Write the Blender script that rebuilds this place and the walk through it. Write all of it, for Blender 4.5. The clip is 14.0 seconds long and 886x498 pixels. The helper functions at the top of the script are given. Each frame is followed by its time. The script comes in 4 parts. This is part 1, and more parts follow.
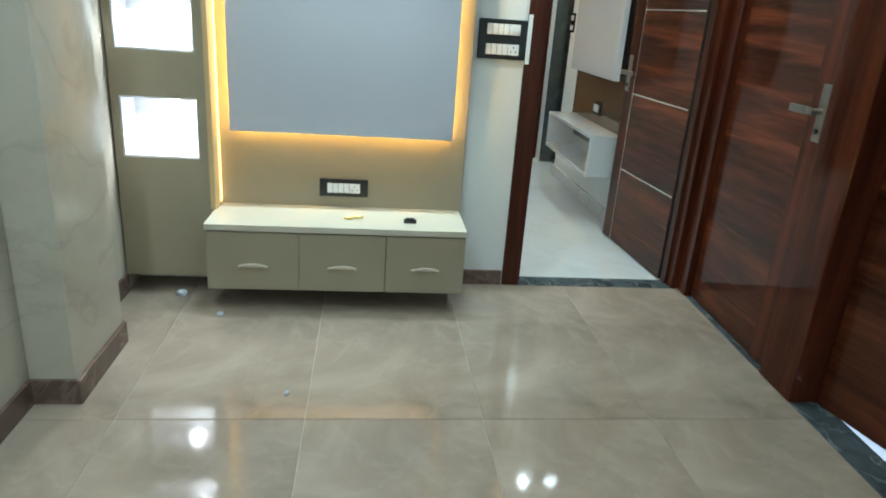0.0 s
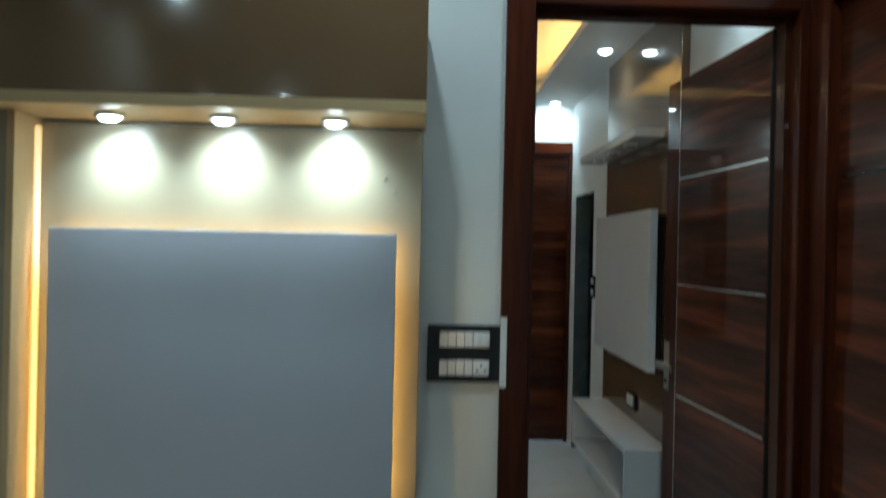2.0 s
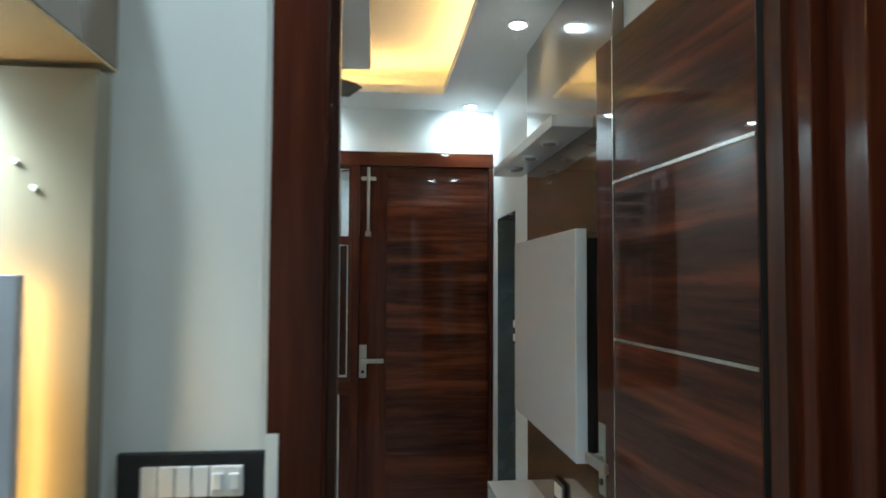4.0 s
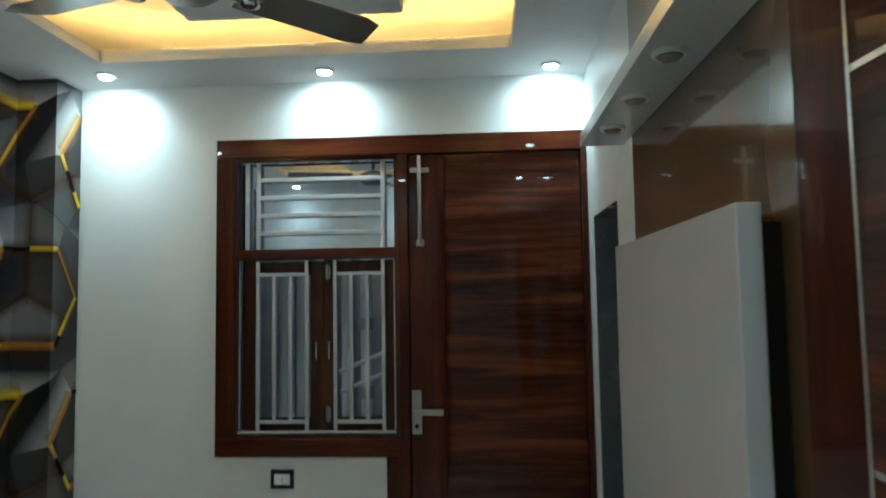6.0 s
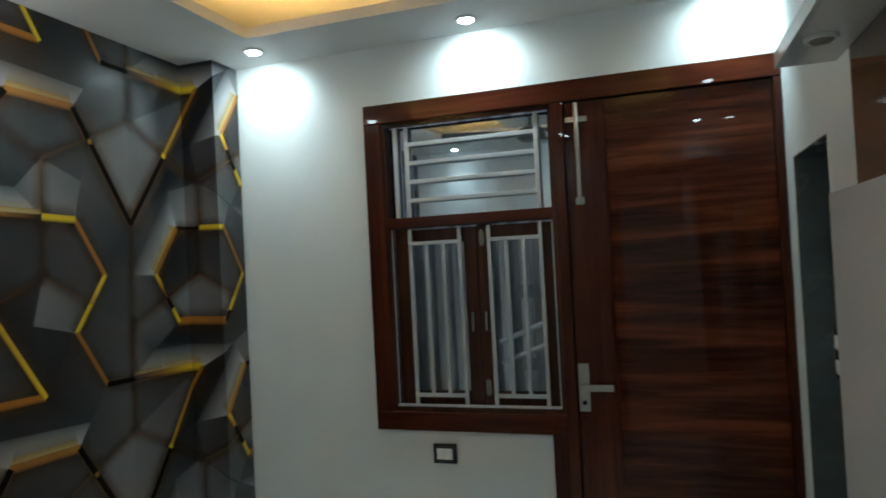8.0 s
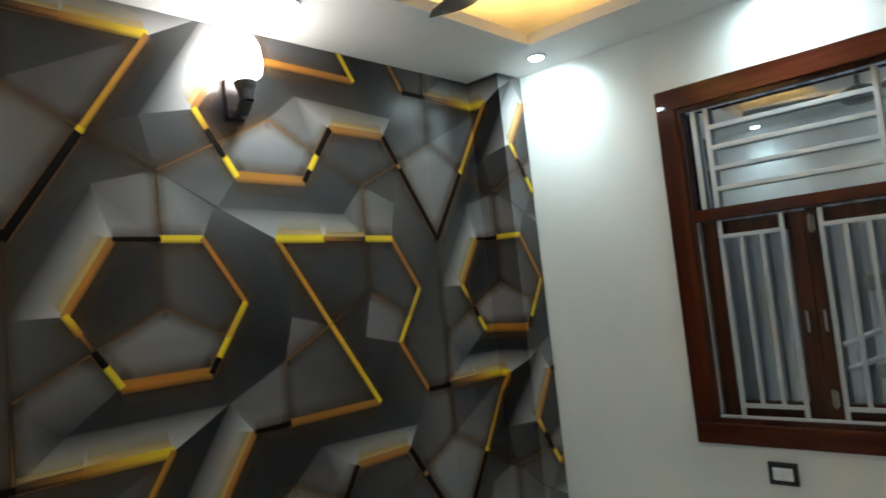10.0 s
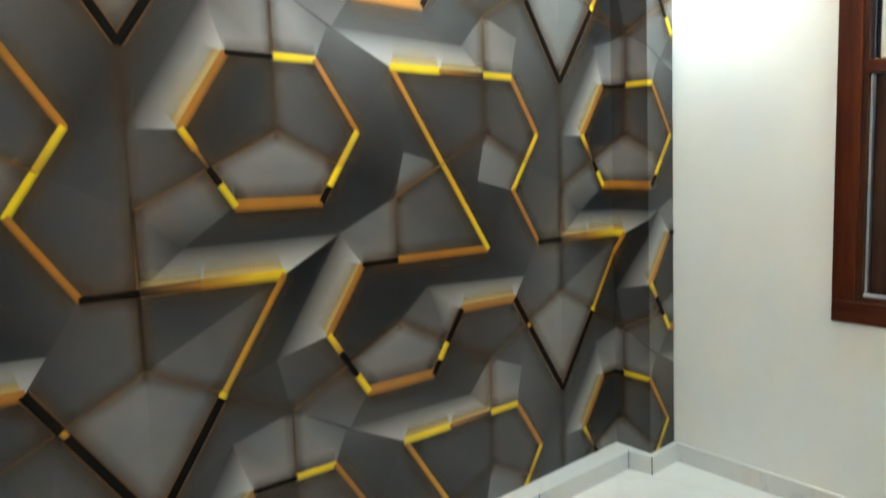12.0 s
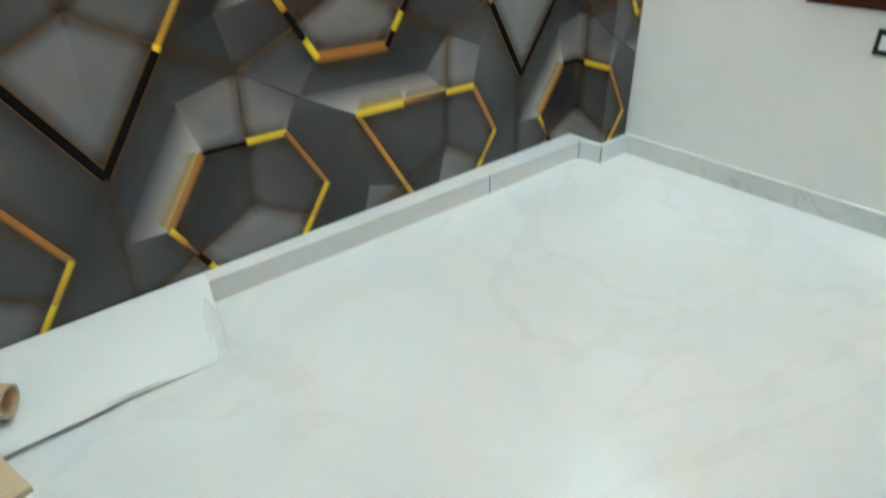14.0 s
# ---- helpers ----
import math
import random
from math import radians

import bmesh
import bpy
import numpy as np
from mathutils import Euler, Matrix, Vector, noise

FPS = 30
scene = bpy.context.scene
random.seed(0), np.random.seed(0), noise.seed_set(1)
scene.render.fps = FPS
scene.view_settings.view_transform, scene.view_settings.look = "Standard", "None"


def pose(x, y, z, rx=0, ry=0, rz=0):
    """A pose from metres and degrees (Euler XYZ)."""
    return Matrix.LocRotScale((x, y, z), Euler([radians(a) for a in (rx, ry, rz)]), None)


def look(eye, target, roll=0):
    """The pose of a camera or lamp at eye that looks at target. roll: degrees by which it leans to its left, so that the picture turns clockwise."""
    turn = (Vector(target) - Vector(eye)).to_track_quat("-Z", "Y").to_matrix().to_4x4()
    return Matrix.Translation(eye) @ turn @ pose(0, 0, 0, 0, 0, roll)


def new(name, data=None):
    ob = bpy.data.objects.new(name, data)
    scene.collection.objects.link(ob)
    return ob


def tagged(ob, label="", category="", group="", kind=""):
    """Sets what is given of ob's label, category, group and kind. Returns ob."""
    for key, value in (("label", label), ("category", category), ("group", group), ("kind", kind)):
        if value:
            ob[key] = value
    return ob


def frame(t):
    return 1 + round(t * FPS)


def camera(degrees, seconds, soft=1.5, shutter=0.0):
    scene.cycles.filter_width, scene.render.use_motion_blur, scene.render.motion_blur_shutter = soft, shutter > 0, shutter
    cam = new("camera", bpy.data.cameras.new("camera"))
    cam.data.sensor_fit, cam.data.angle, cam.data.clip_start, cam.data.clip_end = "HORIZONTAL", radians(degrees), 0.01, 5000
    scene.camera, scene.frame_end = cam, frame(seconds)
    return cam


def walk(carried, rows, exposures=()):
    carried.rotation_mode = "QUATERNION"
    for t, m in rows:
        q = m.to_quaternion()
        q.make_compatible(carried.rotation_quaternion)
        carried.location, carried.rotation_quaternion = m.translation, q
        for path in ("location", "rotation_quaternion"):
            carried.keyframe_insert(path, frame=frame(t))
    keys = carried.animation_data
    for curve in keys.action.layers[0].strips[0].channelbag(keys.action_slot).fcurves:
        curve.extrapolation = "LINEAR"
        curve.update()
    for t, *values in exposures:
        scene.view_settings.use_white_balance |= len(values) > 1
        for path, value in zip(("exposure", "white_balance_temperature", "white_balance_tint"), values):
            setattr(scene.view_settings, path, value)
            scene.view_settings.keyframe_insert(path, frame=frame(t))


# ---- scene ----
cam = camera(67.3, 14.0, soft=1.7, shutter=0.5)
PATH = [
    (0, (-0.714, -2.826, 1.183), (-0.482, -0.957, 0.509), 4.06),
    (0.5, (-0.615, -2.577, 1.215), (-0.414, -0.688, 0.589), 4.20),
    (0.8, (-0.552, -2.421, 1.241), (-0.336, -0.512, 0.685), 2.69),
    (1, (-0.505, -2.319, 1.262), (-0.308, -0.402, 0.725), 2.07),
    (1.5, (-0.381, -2.064, 1.321), (-0.303, -0.082, 1.068), 1.86),
    (2, (-0.301, -1.849, 1.376), (-0.239, 0.150, 1.375), 1.21),
    (2.1, (-0.288, -1.806, 1.385), (-0.224, 0.192, 1.453), 1.37),
    (2.5, (-0.236, -1.656, 1.411), (-0.038, 0.327, 1.574), 0.49),
    (2.7, (-0.208, -1.580, 1.420), (0.022, 0.400, 1.577), 0.35),
    (4.8, (0.230, -0.551, 1.400), (0.341, 1.445, 1.453), -0.36),
    (5, (0.258, -0.441, 1.400), (0.254, 1.558, 1.444), 1.46),
    (5.5, (0.307, -0.193, 1.408), (0.231, 1.805, 1.439), 1.06),
    (6, (0.308, -0.002, 1.437), (0.187, 1.989, 1.579), -0.93),
    (6.5, (0.326, 0.129, 1.451), (0.055, 2.101, 1.646), -0.50),
    (7, (0.311, 0.182, 1.449), (-0.021, 2.149, 1.600), -0.82),
    (7.5, (0.327, 0.218, 1.459), (-0.119, 2.167, 1.510), -2.10),
    (8, (0.330, 0.246, 1.462), (-0.297, 2.145, 1.500), -2.92),
    (8.4, (0.311, 0.261, 1.468), (-0.446, 2.112, 1.485), -3.58),
    (8.5, (0.307, 0.266, 1.470), (-0.504, 2.094, 1.442), -4.96),
    (9, (0.292, 0.283, 1.477), (-0.738, 1.998, 1.466), -5.59),
    (9.2, (0.284, 0.288, 1.479), (-0.827, 1.951, 1.491), -5.72),
    (11.3, (0.121, 0.314, 1.462), (-1.427, 1.576, 1.554), -3.79),
    (11.5, (0.110, 0.326, 1.441), (-1.457, 1.569, 1.435), -3.36),
    (12, (0.089, 0.350, 1.380), (-1.464, 1.584, 1.127), -2.79),
    (12.5, (0.085, 0.347, 1.318), (-1.449, 1.541, 0.850), -1.40),
    (13, (0.078, 0.354, 1.262), (-1.409, 1.522, 0.608), -0.25),
    (13.5, (0.076, 0.359, 1.218), (-1.352, 1.504, 0.412), -0.09),
    (14, (0.088, 0.367, 1.186), (-1.206, 1.507, 0.173), -0.57),
]
EXPOSURES = [(0, 0.5, 6150, 6), (0.5, 0.38, 6150, 6), (0.8, 0.22, 6150, 6), (1.2, -0.36, 6100, 6), (1.5, -0.88, 6000, 5), (2.0, -1.05, 5950, 6), (2.7, -1.15, 5950, 8), (4.8, 0.15, 6150, 9), (5.5, -0.27, 6100, 7),
             (6.5, -0.93, 5950, 1), (7.5, -0.95, 6100, 3), (8.0, -0.93, 6150, 7), (9.0, -0.4, 6400, 9), (9.2, -0.4, 6400, 9), (11.3, -0.5, 6750, 11), (11.5, -0.42, 6800, 11), (12.0, 0.74, 6700, 10), (12.5, 1.1, 6450, 9), (13.0, 1.2, 6300, 9), (13.5, 1.14, 6250, 9), (14, 0.86, 6150, 9)]
walk(cam, [(t, look(eye, target, roll)) for t, eye, target, roll in PATH], EXPOSURES)

# ---- plan, in metres ----
WALL_X = -1.69          # living room, marble wall
LIV_Y0, LIV_H = -4.4, 2.55
BED_L, BED_R, BED_Y0, BED_Y1, BED_H = -1.722, 0.77, 0.12, 2.93, 2.418
PIL_X, PIL_Y = -1.543, 2.75
DOOR_W, DOOR_H = 0.748, 2.065
WIN_X = -0.05           # shift of the window and door in the far wall

# ---- world ----
world = bpy.data.worlds.new("world")
scene.world = world
world.use_nodes = True
world.node_tree.nodes["Background"].inputs[0].default_value = (0.42, 0.52, 0.66, 1)
world.node_tree.nodes["Background"].inputs[1].default_value = 3.0

COOL = (0.77, 0.97, 1.0)
WARM = (1.0, 0.58, 0.15)


def spot(x, y, z, watts, degrees=100, blend=1.0, radius=0.03, colour=COOL, target=None):
    data = bpy.data.lights.new("downlight_beam", "SPOT")
    data.energy, data.spot_size, data.spot_blend, data.shadow_soft_size, data.color = watts, radians(degrees), blend, radius, colour
    ob = new("downlight_beam", data)
    ob.matrix_world = look((x, y, z), target or (x, y, z - 1))
    return ob


# ---- materials ----
def material(name):
    m = bpy.data.materials.new(name)
    m.use_nodes = True
    return m, m.node_tree.nodes, m.node_tree.links, m.node_tree.nodes["Principled BSDF"]


def coords(nodes, links, scale, rotation=(0, 0, 0), space="Object"):
    tc, mp = nodes.new("ShaderNodeTexCoord"), nodes.new("ShaderNodeMapping")
    mp.inputs["Scale"].default_value = scale
    mp.inputs["Rotation"].default_value = [radians(a) for a in rotation]
    links.new(tc.outputs[space], mp.inputs["Vector"])
    return mp.outputs["Vector"]


def noise_tex(nodes, links, vector, scale, detail=6, rough=0.55, distort=0.0):
    n = nodes.new("ShaderNodeTexNoise")
    n.inputs["Scale"].default_value, n.inputs["Detail"].default_value = scale, detail
    n.inputs["Roughness"].default_value, n.inputs["Distortion"].default_value = rough, distort
    links.new(vector, n.inputs["Vector"])
    return n.outputs["Fac"]


def ramp(nodes, links, fac, *stops):
    r = nodes.new("ShaderNodeValToRGB")
    for k, (at, c) in enumerate(stops):
        e = r.color_ramp.elements[k] if k < 2 else r.color_ramp.elements.new(at)
        e.position, e.color = at, (*c, 1) if len(c) == 3 else c
    links.new(fac, r.inputs["Fac"])
    return r.outputs["Color"]


def mix(nodes, links, fac, a, b, how="MIX"):
    n = nodes.new("ShaderNodeMix")
    n.data_type, n.blend_type = "RGBA", how
    for socket, v in ((n.inputs["Factor"], fac), (n.inputs["A"], a), (n.inputs["B"], b)):
        if isinstance(v, (int, float)):
            socket.default_value = v
        elif isinstance(v, tuple):
            socket.default_value = (*v, 1)
        else:
            links.new(v, socket)
    return n.outputs["Result"]


def bump(nodes, links, shader, height, strength, distance=0.002):
    b = nodes.new("ShaderNodeBump")
    b.inputs["Strength"].default_value, b.inputs["Distance"].default_value = strength, distance
    links.new(height, b.inputs["Height"])
    links.new(b.outputs["Normal"], shader.inputs["Normal"])


def plain(name, colour, rough=0.5, metal=0.0, vary=0.12, grain=30.0, relief=0.05, coat=0.0):
    """A painted, moulded or metal surface with faint blotches, smudged gloss and fine relief."""
    m, nodes, links, s = material(name)
    v = coords(nodes, links, (1, 1, 1))
    big, fine = noise_tex(nodes, links, v, 2.3), noise_tex(nodes, links, v, grain, 4)
    dark = tuple(c * (1 - vary) for c in colour)
    light = tuple(min(1.0, c * (1 + vary * 0.5)) for c in colour)
    links.new(ramp(nodes, links, big, (0.3, dark), (0.7, light)), s.inputs["Base Color"])
    r = nodes.new("ShaderNodeMapRange")
    r.inputs["To Min"].default_value, r.inputs["To Max"].default_value = rough * 0.85, min(1, rough * 1.2)
    links.new(fine, r.inputs["Value"])
    links.new(r.outputs["Result"], s.inputs["Roughness"])
    s.inputs["Metallic"].default_value, s.inputs["Coat Weight"].default_value = metal, coat
    s.inputs["Coat Roughness"].default_value = 0.04
    if relief:
        bump(nodes, links, s, fine, relief)
    return m


def wood(name, scale, dark, mid, light, rough=0.4, coat=1.0):
    """Lacquered veneer: broad bands along the axis with the small scale, fine streaks in them, a slightly wavy gloss coat."""
    m, nodes, links, s = material(name)
    v = coords(nodes, links, scale)
    figure = noise_tex(nodes, links, v, 1.0, 4, 0.55, 0.7)
    streak = noise_tex(nodes, links, coords(nodes, links, tuple(3.5 * c for c in scale)), 1.0, 5, 0.7, 0.4)
    wide = noise_tex(nodes, links, coords(nodes, links, tuple(0.35 * c for c in scale)), 1.0, 2)
    col = ramp(nodes, links, figure, (0.33, dark), (0.67, light), (0.5, mid))
    col = mix(nodes, links, 0.32, col, ramp(nodes, links, streak, (0.34, dark), (0.68, light)))
    col = mix(nodes, links, 0.5, col, ramp(nodes, links, wide, (0.35, (0.6, 0.55, 0.55)), (0.65, (1.15, 1.1, 1.05))), "MULTIPLY")
    links.new(col, s.inputs["Base Color"])
    s.inputs["Roughness"].default_value, s.inputs["Coat Weight"].default_value = rough, coat
    s.inputs["Specular IOR Level"].default_value = 0.05
    s.inputs["Coat Roughness"].default_value, s.inputs["Coat IOR"].default_value = 0.02, 1.5
    waves = noise_tex(nodes, links, coords(nodes, links, (2.2, 2.2, 5.0)), 1.0, 2, 0.5, 0.3)
    b = nodes.new("ShaderNodeBump")
    b.inputs["Strength"].default_value, b.inputs["Distance"].default_value = 0.06, 0.012
    links.new(waves, b.inputs["Height"])
    links.new(b.outputs["Normal"], s.inputs["Coat Normal"])
    bump(nodes, links, s, streak, 0.04, 0.004)
    return m


def marble(name, base, cloud, vein, scale=1.0, rough=0.08, vein_amount=0.6, space="Object"):
    """Polished stone: soft clouds, thin wandering veins, slight differences from slab to slab."""
    m, nodes, links, s = material(name)
    v = coords(nodes, links, (scale, scale, scale), (10, 20, 35), space)
    clouds = noise_tex(nodes, links, v, 1.6, 8, 0.6, 0.8)
    streak = noise_tex(nodes, links, v, 1.1, 6, 0.5, 1.6)
    col = ramp(nodes, links, clouds, (0.3, base), (0.72, cloud))
    line = ramp(nodes, links, streak, (0.485, (0, 0, 0)), (0.53, (0, 0, 0)), (0.507, (vein_amount,) * 3))
    col = mix(nodes, links, line, col, vein)
    info = nodes.new("ShaderNodeObjectInfo")
    r = nodes.new("ShaderNodeMapRange")
    r.inputs["To Min"].default_value, r.inputs["To Max"].default_value = 0.93, 1.05
    links.new(info.outputs["Random"], r.inputs["Value"])
    col = mix(nodes, links, 1.0, col, r.outputs["Result"], "MULTIPLY")
    links.new(col, s.inputs["Base Color"])
    rr = nodes.new("ShaderNodeMapRange")
    rr.inputs["To Min"].default_value, rr.inputs["To Max"].default_value = rough * 0.7, rough * 1.8
    links.new(noise_tex(nodes, links, v, 4, 6), rr.inputs["Value"])
    links.new(rr.outputs["Result"], s.inputs["Roughness"])
    return m


def lamp_face(name, colour, strength):
    m, nodes, links, s = material(name)
    s.inputs["Base Color"].default_value = (0.8, 0.8, 0.8, 1)
    s.inputs["Emission Color"].default_value, s.inputs["Emission Strength"].default_value = (*colour, 1), strength
    return m


def glass(name, tint=(0.93, 0.96, 0.96), rough=0.0, ior=1.45):
    m, nodes, links, s = material(name)
    s.inputs["Base Color"].default_value = (*tint, 1)
    s.inputs["Transmission Weight"].default_value, s.inputs["Roughness"].default_value, s.inputs["IOR"].default_value = 1, rough, ior
    return m


def mirror_glass(name, share, tint):
    """Half-silvered pane: a fixed share of the light is mirrored, the rest goes through the tinted glass."""
    m, nodes, links, s = material(name)
    s.inputs["Base Color"].default_value = (*tint, 1)
    s.inputs["Transmission Weight"].default_value, s.inputs["Roughness"].default_value = 1, 0.0
    gloss, blend = nodes.new("ShaderNodeBsdfGlossy"), nodes.new("ShaderNodeMixShader")
    gloss.inputs["Color"].default_value, gloss.inputs["Roughness"].default_value = (0.86, 0.94, 1.0, 1), 0.012
    blend.inputs[0].default_value = share
    links.new(s.outputs[0], blend.inputs[1])
    links.new(gloss.outputs[0], blend.inputs[2])
    links.new(blend.outputs[0], nodes["Material Output"].inputs["Surface"])
    return m


M = {
    "wall": plain("white_emulsion", (0.76, 0.78, 0.77), 0.45, vary=0.05, grain=60, relief=0.04),
    "ceiling": plain("ceiling_white", (0.78, 0.78, 0.77), 0.6, vary=0.04, grain=50, relief=0.03),
    "marble_wall": marble("beige_marble_cladding", (0.42, 0.38, 0.31), (0.52, 0.48, 0.41), (0.26, 0.22, 0.18), 1.2, 0.14, 0.22),
    "floor_tile": marble("beige_floor_tile", (0.215, 0.163, 0.124), (0.40, 0.322, 0.258), (0.50, 0.43, 0.355), 1.4, 0.05, 0.12, "Object"),
    "grout": plain("grout", (0.46, 0.41, 0.35), 0.8),
    "floor_white": marble("white_marble_floor", (0.60, 0.62, 0.625), (0.72, 0.735, 0.735), (0.50, 0.47, 0.43), 0.75, 0.07, 0.17),
    "skirt_white": marble("grey_white_marble_skirting", (0.58, 0.60, 0.60), (0.68, 0.69, 0.69), (0.4, 0.4, 0.4), 2.0, 0.12, 0.3),
    "skirt_brown": marble("brown_marble_skirting", (0.10, 0.06, 0.045), (0.17, 0.11, 0.085), (0.3, 0.22, 0.18), 3.0, 0.15, 0.4),
    "stone_dark": marble("dark_green_stone", (0.035, 0.045, 0.05), (0.09, 0.11, 0.12), (0.42, 0.46, 0.46), 5.0, 0.12, 0.35),
    "tile_grey": marble("slate_grey_tile", (0.08, 0.104, 0.115), (0.125, 0.153, 0.168), (0.19, 0.22, 0.235), 2.0, 0.2, 0.3),
    "taupe": plain("taupe_laminate", (0.33, 0.285, 0.205), 0.32, vary=0.05, grain=120, relief=0.02),
    "brown": plain("brown_gloss_laminate", (0.175, 0.102, 0.05), 0.14, vary=0.08, grain=8, relief=0.0, coat=0.8),
    "cream": plain("cream_gloss_laminate", (0.55, 0.52, 0.43), 0.22, vary=0.06, coat=0.3, relief=0.0),
    "grey_panel": plain("pale_grey_laminate", (0.49, 0.51, 0.575), 0.42, vary=0.03, grain=200, relief=0.02),
    "white_gloss": plain("white_gloss_laminate", (0.74, 0.75, 0.77), 0.2, vary=0.03, coat=0.4, relief=0.0),
    "birch": plain("pale_edge_laminate", (0.60, 0.43, 0.23), 0.4, vary=0.08),
    "wood_h": wood("mahogany_veneer_across", (0.7, 8, 11), (0.009, 0.0017, 0.0009), (0.052, 0.0115, 0.0048), (0.185, 0.05, 0.0205), 0.4, 0.48),
    "wood_v": wood("mahogany_veneer_upright", (14, 14, 0.9), (0.026, 0.0052, 0.0026), (0.062, 0.0128, 0.0052), (0.115, 0.027, 0.0105), 0.4, 0.4),
    "wood_x": wood("mahogany_rail", (0.9, 14, 14), (0.026, 0.0052, 0.0026), (0.062, 0.0128, 0.0052), (0.115, 0.027, 0.0105), 0.4, 0.4),
    "wood_dark": wood("dark_sash_wood", (12, 12, 0.9), (0.022, 0.008, 0.005), (0.05, 0.016, 0.009), (0.085, 0.03, 0.015), 0.4, 0.4),
    "steel": plain("brushed_steel", (0.44, 0.42, 0.38), 0.3, 1.0, vary=0.1),
    "trim": plain("polished_aluminium", (0.80, 0.76, 0.70), 0.22, 1.0, vary=0.05, relief=0.0),
    "black": plain("black_plastic", (0.012, 0.012, 0.014), 0.25, vary=0.1),
    "white_plastic": plain("white_plastic", (0.78, 0.79, 0.80), 0.3, vary=0.03),
    "grille": plain("silver_grille_paint", (0.50, 0.51, 0.52), 0.35, 0.2, vary=0.08),
    # near black that puts the dark of narrow gaps into the colour
    "dark_gap": plain("painted_gap_shade", (0.02, 0.016, 0.014), 0.6),
    "glass": glass("window_glass", ior=1.7),
    "mirror_glass": mirror_glass("half_silvered_glass", 0.62, (0.34, 0.40, 0.46)),
    "shaft": plain("weathered_shaft_plaster", (0.42, 0.43, 0.43), 0.9, vary=0.4, grain=18, relief=0.4),
    "fan": plain("brown_fan_enamel", (0.20, 0.175, 0.155), 0.3, vary=0.08, coat=0.3),
    "chrome": plain("chrome", (0.8, 0.8, 0.8), 0.1, 1.0, vary=0.03, relief=0.0),
    "bronze": plain("dark_bronze", (0.035, 0.028, 0.03), 0.35, 0.4),
    "opal": lamp_face("opal_lamp_glass", (1.0, 0.965, 0.90), 58.0),
    "led": lamp_face("cool_led_face", COOL, 100.0),
    "led_niche": lamp_face("niche_led_face", (0.93, 0.97, 1.0), 40.0),
    "led_strip": lamp_face("warm_led_strip", WARM, 25.0),
    "led_side": lamp_face("warm_side_strip", (1.0, 0.60, 0.17), 2.0),
    "led_cove": lamp_face("warm_cove_strip", (1.0, 0.58, 0.17), 60.0),
    "satin_pull": plain("satin_tan_metal", (0.66, 0.59, 0.50), 0.32, 0.25, vary=0.06),
    "off_lens": plain("unlit_lamp_lens", (0.30, 0.27, 0.24), 0.3),
}


# ---- mesh helpers ----
def box(bm, x0, x1, y0, y1, z0, z1, bevel=0.0):
    m = pose((x0 + x1) / 2, (y0 + y1) / 2, (z0 + z1) / 2) @ Matrix.Diagonal((abs(x1 - x0), abs(y1 - y0), abs(z1 - z0), 1))
    made = bmesh.ops.create_cube(bm, size=1, matrix=m)["verts"]
    if bevel:
        edges = list({e for v in made for e in v.link_edges})
        bmesh.ops.bevel(bm, geom=edges, offset=bevel, segments=2, profile=0.6, affect="EDGES")
    return bm


def boxes(*rows, bevel=0.0):
    bm = bmesh.new()
    for r in rows:
        box(bm, *r, bevel=bevel)
    return bm


def tube(bm, a, b, r0, r1=None, sides=20, cap=True):
    a, b = Vector(a), Vector(b)
    turn = (b - a).to_track_quat("Z", "Y").to_matrix().to_4x4()
    m = Matrix.Translation((a + b) / 2) @ turn
    bmesh.ops.create_cone(bm, cap_ends=cap, segments=sides, radius1=r0, radius2=r0 if r1 is None else r1, depth=(b - a).length, matrix=m)
    return bm


def lathe(bm, profile, centre=(0, 0, 0), sides=28):
    """Turns rows of (radius, height) about the upright line through centre."""
    rings = []
    for r, h in profile:
        rings.append([bm.verts.new((centre[0] + r * math.cos(math.tau * k / sides), centre[1] + r * math.sin(math.tau * k / sides), centre[2] + h)) for k in range(sides)])
    for low, high in zip(rings, rings[1:]):
        for k in range(sides):
            bm.faces.new((low[k], low[(k + 1) % sides], high[(k + 1) % sides], high[k]))
    return bm


def mesh_of(name, bm, mat, smooth=False):
    data = bpy.data.meshes.new(name)
    bmesh.ops.recalc_face_normals(bm, faces=bm.faces[:])
    bm.to_mesh(data)
    bm.free()
    data.materials.append(mat)
    if smooth:
        for p in data.polygons:
            p.use_smooth = True
        data.set_sharp_from_angle(angle=radians(40))
    return data


def part(name, bm, mat, parent, label="", smooth=False):
    ob = new(name, mesh_of(name, bm, mat, smooth))
    ob.parent = parent
    return tagged(ob, label=label)


def thing(name, label, category, at=(0, 0, 0), group="", turn=0.0, kind=""):
    ob = new(name)
    ob.empty_display_size = 0.1
    ob.matrix_basis = pose(*at, 0, 0, turn)
    return tagged(ob, label, category, group, kind)


def setting(name, bm, mat, label, category):
    return tagged(new(name, mesh_of(name, bm, mat)), label, category, kind="structure")


